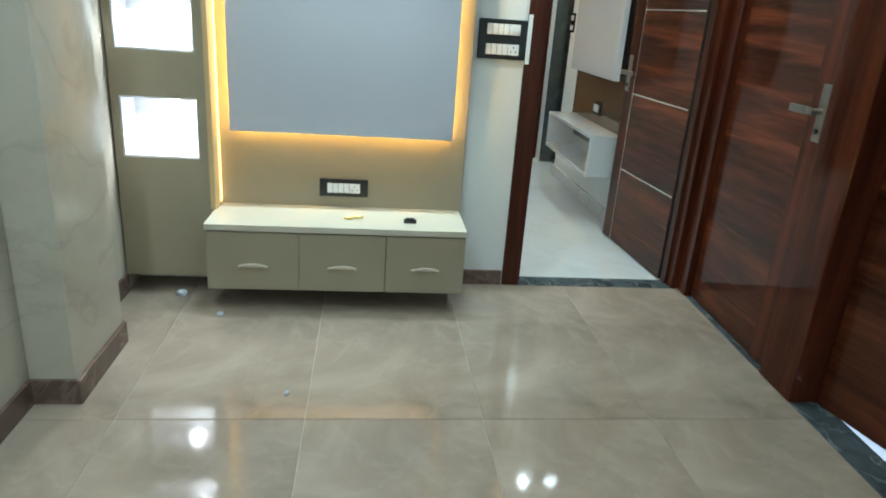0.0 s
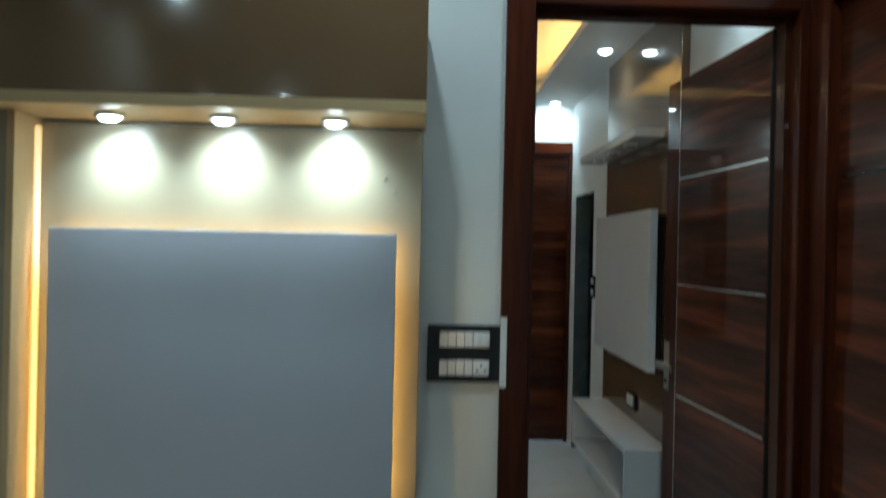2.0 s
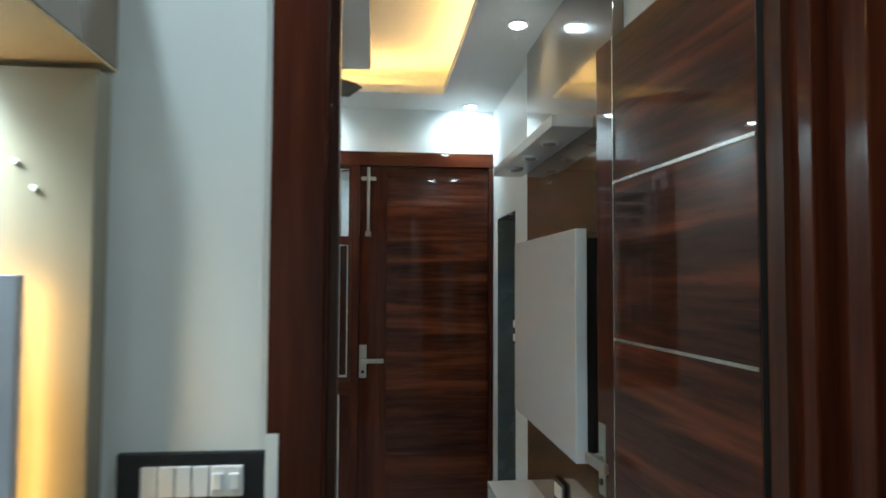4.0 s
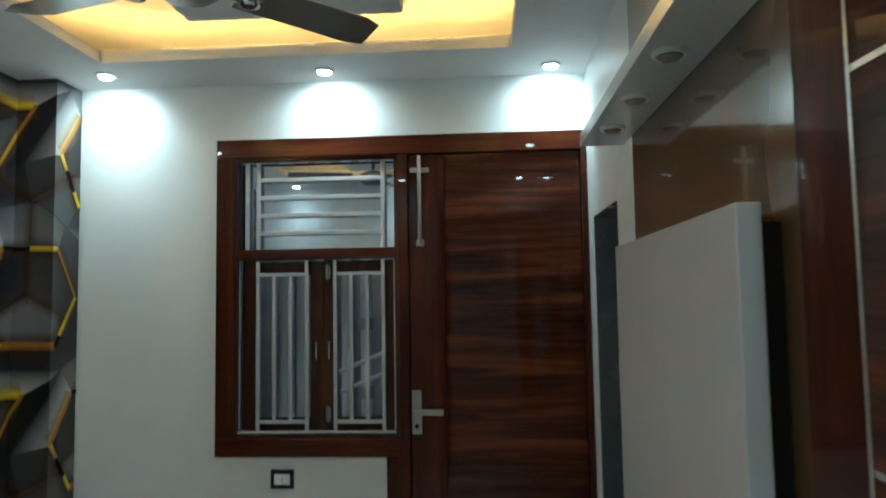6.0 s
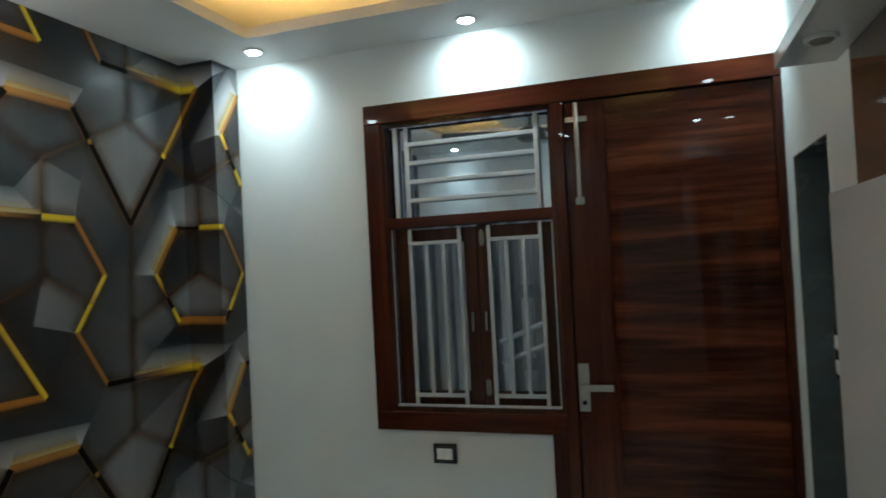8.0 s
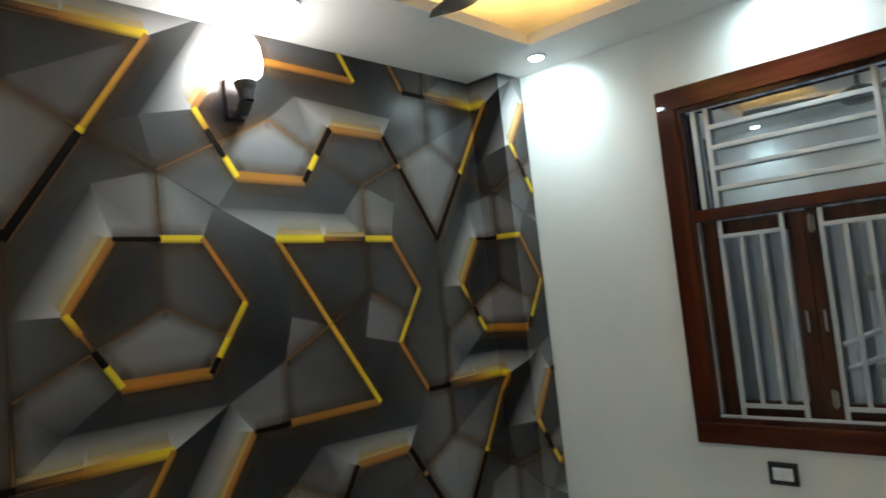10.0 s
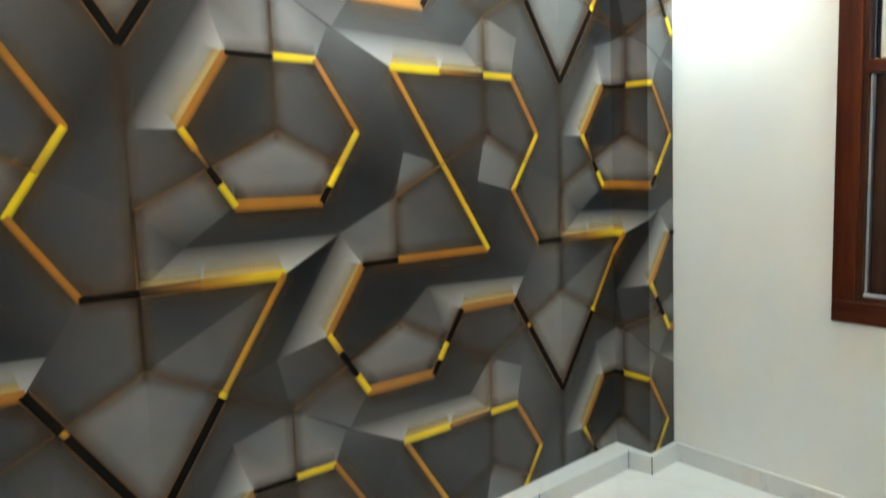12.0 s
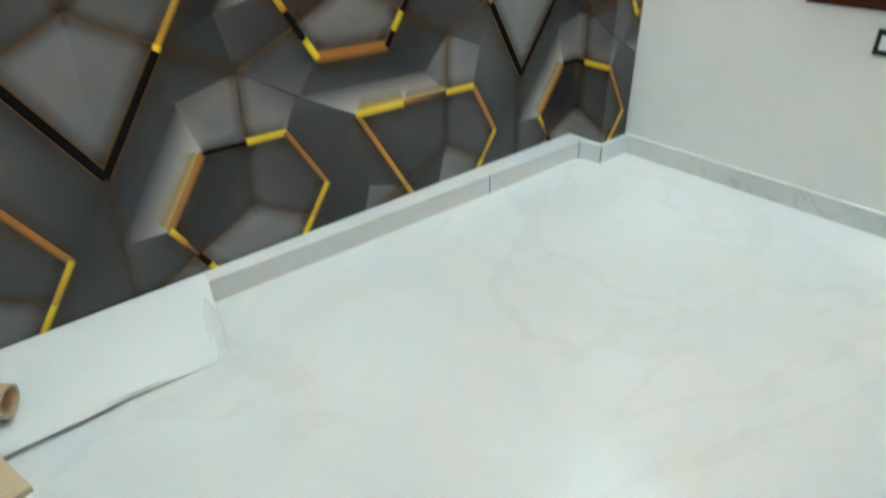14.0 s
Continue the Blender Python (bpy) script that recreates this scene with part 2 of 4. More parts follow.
# ---- structure ----
setting("wall_between", boxes((-1.9, -0.078, 0, 0.12, -0.02, LIV_H), (-0.078, 0.90, 0, 0.12, 2.158, LIV_H), (0.792, 0.90, 0.0, 0.12, -0.02, 2.158)), M["wall"],
        "white painted wall between living room and bedroom", "wall")
setting("wall_living_right", boxes((0.792, 0.91, -4.4, -1.93, -0.02, LIV_H), (0.792, 0.91, -1.93, -0.001, 2.158, LIV_H)), M["wall"],
        "white painted wall above two brown doors", "wall")
setting("wall_living_left", boxes((WALL_X - 0.12, WALL_X, -4.4, 0, -0.02, LIV_H)), M["marble_wall"], "beige veined marble clad wall", "wall")
setting("wall_living_pillar", boxes((WALL_X + 0.001, -1.555, -1.0, -0.61, -0.02, LIV_H), bevel=0.004), M["marble_wall"],
        "beige marble clad pillar with brown skirting", "pillar")
setting("wall_living_back", boxes((-1.9, 0.92, -4.52, -4.4, -0.02, LIV_H)), M["wall"], "white painted wall", "wall")
setting("ceiling_living", boxes((-1.9, 0.92, -4.52, 0.0, LIV_H, LIV_H + 0.1)), M["ceiling"], "white flat ceiling", "ceiling")

setting("wall_bedroom_left", boxes((BED_L - 0.12, BED_L, BED_Y0, BED_Y1, -0.02, 2.7)), M["wall"], "bedroom wall behind the dark wallpaper", "wall")
setting("wall_bedroom_pilaster", boxes((BED_L + 0.001, PIL_X, PIL_Y, BED_Y1, -0.02, BED_H)), M["wall"], "boxed corner pilaster under wallpaper", "pillar")
setting("wall_window", boxes((-1.85, -0.838 + WIN_X, BED_Y1, BED_Y1 + 0.14, -0.02, 2.7), (-0.838 + WIN_X, 0.815 + WIN_X, BED_Y1, BED_Y1 + 0.14, 2.15, 2.7),
                             (-0.838 + WIN_X, -0.072 + WIN_X, BED_Y1, BED_Y1 + 0.14, -0.02, 0.752), (0.815 + WIN_X, 2.0, BED_Y1, BED_Y1 + 0.14, -0.02, 2.7)), M["wall"],
        "white painted wall with a brown window and door", "wall")
BATH0, BATH1, BATH_H = 2.30, 2.80, 1.76
setting("wall_bedroom_right", boxes((BED_R, BED_R + 0.1, BED_Y0, BATH0, -0.02, 2.7), (BED_R, BED_R + 0.1, BATH0, BATH1, BATH_H, 2.7),
                                    (BED_R, BED_R + 0.1, BATH1, BED_Y1, -0.02, 2.7)), M["wall"], "white painted wall with a bathroom opening", "wall")
bath = setting("wall_bathroom", boxes((1.9, 2.0, 1.6, BED_Y1, -0.02, 2.5), (BED_R + 0.101, 1.9, 1.5, 1.6, -0.02, 2.5), (BED_R + 0.101, 1.9, BED_Y1 - 0.012, BED_Y1 - 0.001, 0, 2.3), (BED_R + 0.003, BED_R + 0.098, BATH1 - 0.008, BATH1, 0, BATH_H - 0.008),
                                     (BED_R + 0.003, BED_R + 0.098, BATH0, BATH0 + 0.008, 0, BATH_H), (BED_R + 0.003, BED_R + 0.098, BATH0 + 0.008, BATH1 - 0.008, BATH_H - 0.008, BATH_H)), M["tile_grey"], "slate grey tiled bathroom wall", "wall")
tile_mesh = mesh_of("tile", boxes((0, 0.296, -0.007, 0, 0, 0.146), bevel=0.0015), M["tile_grey"])
for k in range(14):
    for i in range(3):
        t = new("tile", tile_mesh)
        t.location, t.parent = (BED_R + 0.105 + 0.3 * i, BED_Y1 - 0.0125, 0.02 + 0.15 * k), bath
setting("ceiling_bathroom", boxes((BED_R + 0.1, 2.0, 1.5, BED_Y1, 2.3, 2.4)), M["ceiling"], "plain bathroom ceiling", "ceiling")
# bedroom ceiling: a lowered border, a lit recess and a hanging centre board
CX0, CX1, CY0, CY1 = -1.25, 0.434, 0.52, 2.585
LIP = 0.044
bm = boxes((BED_L - 0.1, BED_R + 0.1, CY1, BED_Y1 + 0.1, BED_H, BED_H + 0.03), (BED_L - 0.1, BED_R + 0.1, BED_Y0 - 0.1, CY0, BED_H, BED_H + 0.03),
           (BED_L - 0.1, CX0, CY0, CY1, BED_H, BED_H + 0.03), (CX1, BED_R + 0.1, CY0, CY1, BED_H, BED_H + 0.03),
           (CX0 - 0.015, CX0, CY0, CY1, BED_H + 0.03, BED_H + LIP), (CX1, CX1 + 0.015, CY0, CY1, BED_H + 0.03, BED_H + LIP),
           (CX0 - 0.015, CX1 + 0.015, CY1, CY1 + 0.015, BED_H + 0.03, BED_H + LIP), (CX0 - 0.015, CX1 + 0.015, CY0 - 0.015, CY0, BED_H + 0.03, BED_H + LIP),
           (BED_L - 0.1, BED_R + 0.1, BED_Y0 - 0.1, BED_Y1 + 0.1, BED_H + 0.19, BED_H + 0.22))
setting("ceiling_bedroom", bm, M["ceiling"], "white false ceiling with a warm lit cove", "ceiling")
setting("ceiling_centre_board", boxes((-0.74, 0.04, 0.78, 2.28, BED_H + 0.025, BED_H + 0.10), (-0.55, -0.17, 1.1, 1.9, BED_H + 0.10, BED_H + 0.19)), M["ceiling"],
        "white hanging board in the lit ceiling recess", "ceiling")

# floors
setting("floor_bedroom", boxes((BED_L, BED_R, BED_Y0 - 0.03, BED_Y1, -0.06, 0.0), (BED_R, 2.0, BATH0 - 0.9, BED_Y1, -0.06, -0.004)), M["floor_white"],
        "polished white marble floor with faint veins", "floor")
setting("floor_room_beyond", boxes((0.905, 2.4, -2.6, -0.3, -0.06, 0.0)), M["floor_white"], "white marble floor of the next room", "floor")
setting("wall_room_beyond", boxes((2.4, 2.5, -2.7, -0.2, -0.02, 2.5), (0.92, 2.4, -0.3, -0.2, -0.02, 2.5), (0.92, 2.4, -2.7, -2.6, -0.02, 2.5)), M["wall"], "plain white wall of the next room", "wall")
setting("ceiling_room_beyond", boxes((0.92, 2.5, -2.7, -0.2, 2.5, 2.6)), M["ceiling"], "plain ceiling of the next room", "ceiling")
setting("threshold_bedroom", boxes((0.0, 0.748, -0.012, 0.089, -0.03, 0.004), bevel=0.002), M["stone_dark"], "dark stone door threshold", "threshold")
setting("threshold_living", boxes((0.785, 0.904, -1.93, -0.013, -0.03, 0.004), bevel=0.002), M["stone_dark"], "dark stone threshold below the doors", "threshold")

# skirtings
setting("skirting_bedroom", boxes((PIL_X + 0.014, -0.085 + WIN_X, BED_Y1 - 0.014, BED_Y1, 0, 0.085),
        (BED_R - 0.014, BED_R, BED_Y0, BATH0, 0, 0.085), bevel=0.002), M["skirt_white"], "grey white marble skirting", "skirting")
LEDGE_0, LEDGE_1, LEDGE_H = -1.677, -1.622, 0.081      # face of the ledge at the near end and at the pilaster
bm = bmesh.new()
plan = ((BED_L, BED_Y0 + 0.001), (LEDGE_0, BED_Y0 + 0.001), (LEDGE_1, 2.70), (PIL_X + 0.026, 2.722), (PIL_X + 0.026, BED_Y1 - 0.001), (PIL_X, BED_Y1 - 0.001), (PIL_X, PIL_Y), (BED_L, PIL_Y))
low_ring, high_ring = ([bm.verts.new((x, y, z)) for x, y in plan] for z in (0.0, LEDGE_H))
for k in range(len(plan)):
    bm.faces.new((low_ring[k], low_ring[(k + 1) % len(plan)], high_ring[(k + 1) % len(plan)], high_ring[k]))
bm.faces.new(low_ring)
bm.faces.new(high_ring)
ledge = setting("skirting_wallpaper", bm, M["floor_white"], "white marble skirting ledge below the dark wallpaper", "skirting")
for x, y in ((LEDGE_1 + 0.0005, 2.70), (PIL_X + 0.0255, 2.7225), (-1.6345, 2.14)):
    part("joint", boxes((x - 0.0015, x + 0.0015, y - 0.0018, y + 0.0018, 0.0, LEDGE_H + 0.001)), M["stone_dark"], ledge, "dark open joint")
setting("skirting_living", boxes((-0.30, -0.085, -0.012, 0, 0, 0.068), (WALL_X, WALL_X + 0.012, -0.61, -0.17, 0, 0.08), (-1.555, -1.542, -1.012, -0.61, 0, 0.08),
        (WALL_X, -1.555, -1.012, -1.0, 0, 0.08), (WALL_X, WALL_X + 0.012, -4.4, -1.012, 0, 0.08), (WALL_X + 0.012, -1.555, -0.61, -0.598, 0, 0.08), bevel=0.002), M["skirt_brown"],
        "brown marble skirting with a pale joint above", "skirting")


# ---- doors ----
def lever_handle(parent, x, z, way, side=-1):
    """Steel lever on a long plate; the leaf's face is y = 0, side the way out of it, way the lever's."""
    h = part("door_handle", boxes((x - 0.022, x + 0.022, 0, side * 0.006, z - 0.095, z + 0.095), bevel=0.002), M["steel"], parent, "brushed steel handle plate")
    bm = tube(bmesh.new(), (x, side * 0.004, z + 0.005), (x, side * 0.045, z + 0.005), 0.011)
    box(bm, x - 0.011, x + way * 0.12, side * 0.036, side * 0.05, z - 0.008, z + 0.018, bevel=0.004)
    part("lever", bm, M["steel"], h)
    bm = tube(bmesh.new(), (x, 0, z - 0.06), (x, side * 0.011, z - 0.06), 0.009)
    part("keyhole", bm, M["black"], h)
    return h


def door_leaf(parent, w, h, grain_side, strips=(), upright_strip=None, stile=0.13):
    """A polished leaf from x = 0 to w; grain_side: the edge that has an upright-grained stile."""
    leaf = part("leaf", boxes((0.0, w, 0.0, 0.034, 0.006, h), bevel=0.003), M["wood_h"], parent)
    s0, s1 = (0.0015, min(stile, (upright_strip or 1) - 0.003)) if grain_side < 0 else (w - stile, w - 0.0015)
    part("stile", boxes((s0, s1, -0.0035, 0.002, 0.008, h - 0.002), bevel=0.001), M["wood_v"], leaf)
    for z in strips:
        a, b = (0.004, upright_strip or w) if upright_strip and upright_strip > w / 2 else (upright_strip or 0.0, w - 0.004)
        part("inlay", boxes((a, b, -0.0025, 0.001, z - 0.0038, z + 0.0038)), M["trim"], leaf, "silver metal inlay")
    if upright_strip:
        part("inlay", boxes((upright_strip - 0.0025, upright_strip + 0.0025, -0.0045, 0.001, 0.008, h - 0.002)), M["trim"], leaf, "silver metal inlay")
    return leaf


# door 1, living room to bedroom: frame in the wall, leaf swung into the bedroom
d1 = thing("door_1", "open polished brown veneer door with silver inlays", "door", (0, 0, 0), kind="structure")
part("frame_post", boxes((-0.08, 0.0, -0.014, 0.134, 0, 2.16), bevel=0.004), M["wood_v"], d1)
part("frame_post", boxes((DOOR_W, 0.79, -0.014, 0.134, 0, 2.16), bevel=0.004), M["wood_v"], d1)
part("frame_head", boxes((0.0, DOOR_W, -0.014, 0.134, DOOR_H, 2.16), bevel=0.004), M["wood_x"], d1)
part("stop", boxes((0.0, 0.014, 0.04, 0.09, 0, DOOR_H - 0.014), (DOOR_W - 0.014, DOOR_W, 0.04, 0.09, 0, DOOR_H - 0.014), (0, DOOR_W, 0.04, 0.09, DOOR_H - 0.014, DOOR_H - 0.0005)), M["wood_dark"], d1)
leaf1 = door_leaf(d1, 0.705, 2.05, -1, (0.42, 0.83, 1.256, 1.664), 0.110)
leaf1.matrix_basis = pose(0.683, 0.803, 0, 0, 0, -86.5)
# Added black strip stands for the dark gap on the hinge side.
part("edge_band", boxes((0.7052, 0.7068, 0.0005, 0.0335, 0.008, 2.048)), M["dark_gap"], leaf1, "black strip for the dark hinge gap")
lever_handle(leaf1, 0.030, 0.93, 1)
for z in (0.3, 1.1, 1.85):
    part("hinge", tube(bmesh.new(), (DOOR_W - 0.004, 0.13, z - 0.05), (DOOR_W - 0.004, 0.13, z + 0.05), 0.007, sides=12), M["steel"], d1, "steel butt hinge")

# door 2, in the living room's right wall, shut
d2 = thing("door_2", "shut polished brown veneer door with a steel lever", "door", (0.79, 0, 0), kind="structure")
part("frame_post", boxes((-0.014, 0.10, -0.105, -0.0155, 0.004, 2.16), bevel=0.004), M["wood_v"], d2)
part("frame_post", boxes((-0.014, 0.10, -1.0, -0.80, 0.004, 2.16), bevel=0.004), M["wood_v"], d2)
part("frame_head", boxes((-0.014, 0.10, -0.80, -0.105, DOOR_H, 2.16), bevel=0.004), M["wood_v"], d2)
part("frame_post", boxes((-0.014, 0.10, -1.93, -1.85, 0.004, 2.16), bevel=0.004), M["wood_v"], d2)
part("frame_head", boxes((-0.014, 0.10, -1.85, -1.0, DOOR_H, 2.16), bevel=0.004), M["wood_v"], d2)
leaf2 = door_leaf(d2, 0.69, 2.058, 1)
leaf2.matrix_basis = pose(0.018, -0.1075, 0, 0, 0, -90)
part("inlay", boxes((0.02, 0.55, -0.0025, 0.001, 1.585, 1.591)), M["black"], leaf2, "thin dark groove")
lever_handle(leaf2, 0.63, 0.945, -1)
d3 = thing("door_3", "brown veneer door standing ajar", "door", (0.875, -1.005, 0), kind="structure", turn=-76)
door_leaf(d3, 0.80, 2.05, 1)
# this wall stands a few degrees out of square with the display wall
SKEW = pose(0.79, 0, 0, 0, 0, -2.4) @ pose(-0.79, 0, 0)
for ob in (d2, d3, bpy.data.objects["wall_living_right"], bpy.data.objects["threshold_living"]):
    ob.matrix_basis = SKEW @ ob.matrix_basis

# ---- living room: display wall ----
BACK_Y = -0.05
panel = thing("tv_back_panel", "taupe laminate backing panel on the white wall", "wall panel", (-0.825, 0, 0.36))
part("board", boxes((-0.52, 0.52, BACK_Y, -0.001, 0, 1.33), bevel=0.002), M["taupe"], panel)
for x, z in ((0.42, 1.20), (0.445, 1.165)):
    part("hook", tube(bmesh.new(), (x, BACK_Y, z), (x, BACK_Y - 0.006, z + 0.002), 0.004, sides=8), M["steel"], panel, "small steel hook")

tv = thing("tv_board", "pale grey laminate board with warm light behind it", "panel", (-0.816, 0, 0.678))
part("face", boxes((-0.447, 0.447, -0.108, -0.09, 0, 0.733), bevel=0.002), M["grey_panel"], tv)
for x in (-0.36, 0.32):
    part("batten", boxes((x, x + 0.04, -0.09, BACK_Y - 0.001, 0.08, 0.65)), M["taupe"], tv)
for k, r in enumerate(((-0.42, 0.42, -0.089, -0.081, 0.01, 0.018), (-0.42, 0.42, -0.089, -0.081, 0.715, 0.723), (-0.437, -0.429, -0.089, -0.081, 0.01, 0.72), (0.429, 0.437, -0.089, -0.081, 0.01, 0.72))):
    part("light_strip", boxes(r), M["led_strip"], tv, "glowing warm LED strip")


def switch_plate(name, label, at, w, h, rows, turn=0.0):
    """Black plate on the wall with rows of white rockers and one socket each; its back is y = 0, facing -y."""
    p = thing(name, label, "switch", at, turn=turn)
    part("plate", boxes((-w / 2, w / 2, -0.012, -0.0005, -h / 2, h / 2), bevel=0.003), M["black"], p)
    n = len(rows)
    for i, row in enumerate(rows):
        zc = h / 2 - (i + 0.5) * h / n
        hh, ww = h / n * 0.27, w * 0.34
        count = row
        units = count + 1 if count > 2 else count
        step = 2 * ww / units
        for k in range(count):
            x0 = -ww + step * k
            x1 = x0 + step * (2 if count > 2 and k == count - 1 else 1)
            bm = boxes((x0 + 0.0008, x1 - 0.0008, -0.017, -0.011, zc - hh, zc + hh), bevel=0.002)
            part("rocker", bm, M["white_plastic"], p)
        if count > 2 and i == n - 1:
            xc = ww - step
            for dx, dz in ((0.0, 0.4), (-0.45, -0.35), (0.45, -0.35)):
                part("socket_hole", tube(bmesh.new(), (xc + dx * step, -0.0165, zc + dz * hh), (xc + dx * step, -0.0178, zc + dz * hh), 0.0028, sides=10), M["black"], p)
        elif count > 2:
            for dx in (-0.5, 0.5):
                part("dimmer_key", boxes((ww - step + dx * step - step * 0.3, ww - step + dx * step + step * 0.3, -0.0205, -0.0165, zc - hh * 0.55, zc + hh * 0.55), bevel=0.002), M["white_plastic"], p)
    return p


switch_plate("switch_board", "black switch board with two rows of white rockers", (-0.179, 0, 1.087), 0.205, 0.157, (5, 5))
patch = thing("plaster_patch", "rough white plaster patch round the switch board", "plaster", (-0.0765, -0.0145, 1.0))
part("patch", boxes((-0.004, 0.014, -0.0015, 0.0, -0.005, 0.19), bevel=0.0006), M["wall"], patch)
switch_plate("socket_board", "black socket plate with white rockers above the drawers", (-0.812, BACK_Y, 0.447), 0.203, 0.075, (5,))

unit = thing("drawer_unit", "floating taupe drawer unit with a cream top", "drawer unit", (-0.82, 0, 0.092))
part("carcass", boxes((-0.50, 0.50, -0.318, -0.001, 0.002, 0.243), bevel=0.002), M["taupe"], unit)
part("top", boxes((-0.507, 0.507, -0.345, -0.0005, 0.245, 0.27), bevel=0.002), M["cream"], unit, "cream gloss top")
for x0, x1 in ((-0.505, -0.1535), (-0.152, 0.1855), (0.1885, 0.505)):
    dr = part("drawer", boxes((x0, x1, -0.337, -0.319, 0.0, 0.238), bevel=0.0015), M["taupe"], unit)
    c = (x0 + x1) / 2
    bm = bmesh.new()
    arch = [Vector((c - 0.055 + 0.011 * k, -0.343 - 0.009 * math.sin(math.pi * k / 10), 0.098 + 0.013 * math.sin(math.pi * k / 10))) for k in range(11)]
    for p, q in zip(arch, arch[1:]):
        tube(bm, p, q, 0.0052, sides=10)
    tube(bm, (c - 0.05, -0.339, 0.097), (c + 0.05, -0.339, 0.097), 0.0025, sides=8)
    part("pull", bm, M["satin_pull"], dr, "satin tan arched pull", smooth=True)

# niche column
NX0, NX1 = -1.685, -1.336
col = thing("niche_column", "taupe display column with three lit white niches", "display unit", (0, 0, 0.075))
NICHES = ((0.567, 0.803), (0.972, 1.206), (1.376, 1.607))
IX0, IX1, FY = -1.655, -1.369, -0.165
rows = [(NX0, IX0, FY, -0.001, 0, 1.624), (IX1, NX1, FY, -0.001, 0, 1.624)]
low = 0.075
for a, b in NICHES:
    rows.append((IX0, IX1, FY, -0.001, low - 0.075, a - 0.075))
    low = b
rows.append((IX0, IX1, FY, -0.001, low - 0.075, 1.624))
part("body", boxes(*rows), M["taupe"], col)
part("edge_panel", boxes((NX1, NX1 + 0.019, FY - 0.003, BACK_Y - 0.001, 0.29, 1.624), bevel=0.001), M["birch"], col, "pale side panel")
for a, b in NICHES:
    a, b = a - 0.075, b - 0.075
    n = part("niche", boxes((IX0 + 0.003, IX1 - 0.003, -0.014, -0.006, a, b), (IX0 + 0.0005, IX0 + 0.006, FY + 0.004, -0.014, a, b), (IX1 - 0.006, IX1 - 0.0005, FY + 0.004, -0.014, a, b),
                            (IX0 + 0.006, IX1 - 0.006, FY + 0.004, -0.014, a + 0.0005, a + 0.007), (IX0 + 0.006, IX1 - 0.006, FY + 0.004, -0.014, b - 0.007, b - 0.0005)), M["white_gloss"], col, "white niche lining")
    part("niche_lamp", tube(bmesh.new(), (-1.47, -0.085, b - 0.0075), (-1.47, -0.085, b - 0.016), 0.026), M["led_niche"], n, "glowing round LED")
    spot(-1.47, -0.085, b + 0.075 - 0.02, 8, 140, 0.3, 0.02, (0.9, 0.97, 1.0))
part("light_strip", boxes((NX1 + 0.0195, NX1 + 0.0225, BACK_Y - 0.032, BACK_Y - 0.006, 0.30, 1.60)), M["led_side"], col, "glowing warm LED strip")

VAL_Y, VZ0, VZ1 = -0.26, 1.70, 1.983
val = thing("valance", "brown gloss valance box with three spotlights below", "cabinet", (-0.99, 0, VZ0))
part("box", boxes((-0.695, 0.692, VAL_Y + 0.001, -0.001, 0.004, VZ1 - VZ0), bevel=0.002), M["brown"], val)
part("soffit", boxes((-0.694, 0.691, VAL_Y + 0.003, -0.002, 0.0, 0.004)), M["birch"], val, "pale laminate underside")
part("edge_band", boxes((-0.695, 0.692, VAL_Y - 0.001, VAL_Y + 0.001, 0.0, 0.028)), M["birch"], val, "pale edge band")


def spotlight(name, label, x, y, z, face, watts, degrees=110, target=None, group="", r=0.036, drop=0.018):
    """A round recessed lamp under a surface at height z: a rim, and a domed face."""
    s = thing(name, label, "downlight", (x, y, z), group=group)
    part("rim", lathe(bmesh.new(), ((r, 0.0), (r, -0.006), (r * 0.92, -0.01), (r * 0.74, -0.009), (r * 0.72, 0.0))), M["white_plastic"], s, smooth=True)
    part("lens", lathe(bmesh.new(), ((0.0005, -drop), (r * 0.45, -drop * 0.95), (r * 0.68, -drop * 0.62), (r * 0.72, -0.004))), face, s, "glowing lens" if watts else "unlit lens", smooth=True)
    if watts:
        spot(x, y, z - drop - 0.006, watts, degrees, target=target)
    return s


for x in (-1.10, -0.815, -0.53):
    spotlight("spotlight", "lit white spotlight under the brown valance", x, -0.135, VZ0, M["led"], 25, 124, target=(x, 0.40, VZ0 - 1), group="valance spotlights")
# The two lamps furthest back are unseen, added to light the room.
for x, y in ((-1.46, -1.8), (-1.40, -3.9), (0.2, -3.3), (-0.42, -0.50), (0.36, -0.50)):
    spotlight("ceiling_downlight", "lit round downlight in the white ceiling", x, y, LIV_H, M["led"], 58 if y < -1 else 30, 150 if y < -1 else 174, group="living room downlights", r=0.05)

# small leavings on the drawers and floor
t1 = thing("wire_offcut", "short yellow wire offcut lying on the cream top", "clutter", (-0.77, -0.233, 0.3625))
bm = bmesh.new()
for k in range(4):
    a = Vector((-0.03 + 0.018 * k, 0.006 * (-1) ** k, 0.004 + 0.002 * k))
    tube(bm, a, a + Vector((0.018, -0.012 * (-1) ** k, 0.002)), 0.0042, sides=8)
part("wire", bm, plain("yellow_plastic", (0.6, 0.40, 0.06), 0.4), t1)
t2 = thing("black_clip", "small black plastic clip lying on the cream top", "clutter", (-0.537, -0.25, 0.3625))
part("clip", boxes((-0.026, 0.026, -0.014, 0.014, 0, 0.013), (-0.018, 0.018, -0.009, 0.009, 0.013, 0.02), bevel=0.003), M["black"], t2)
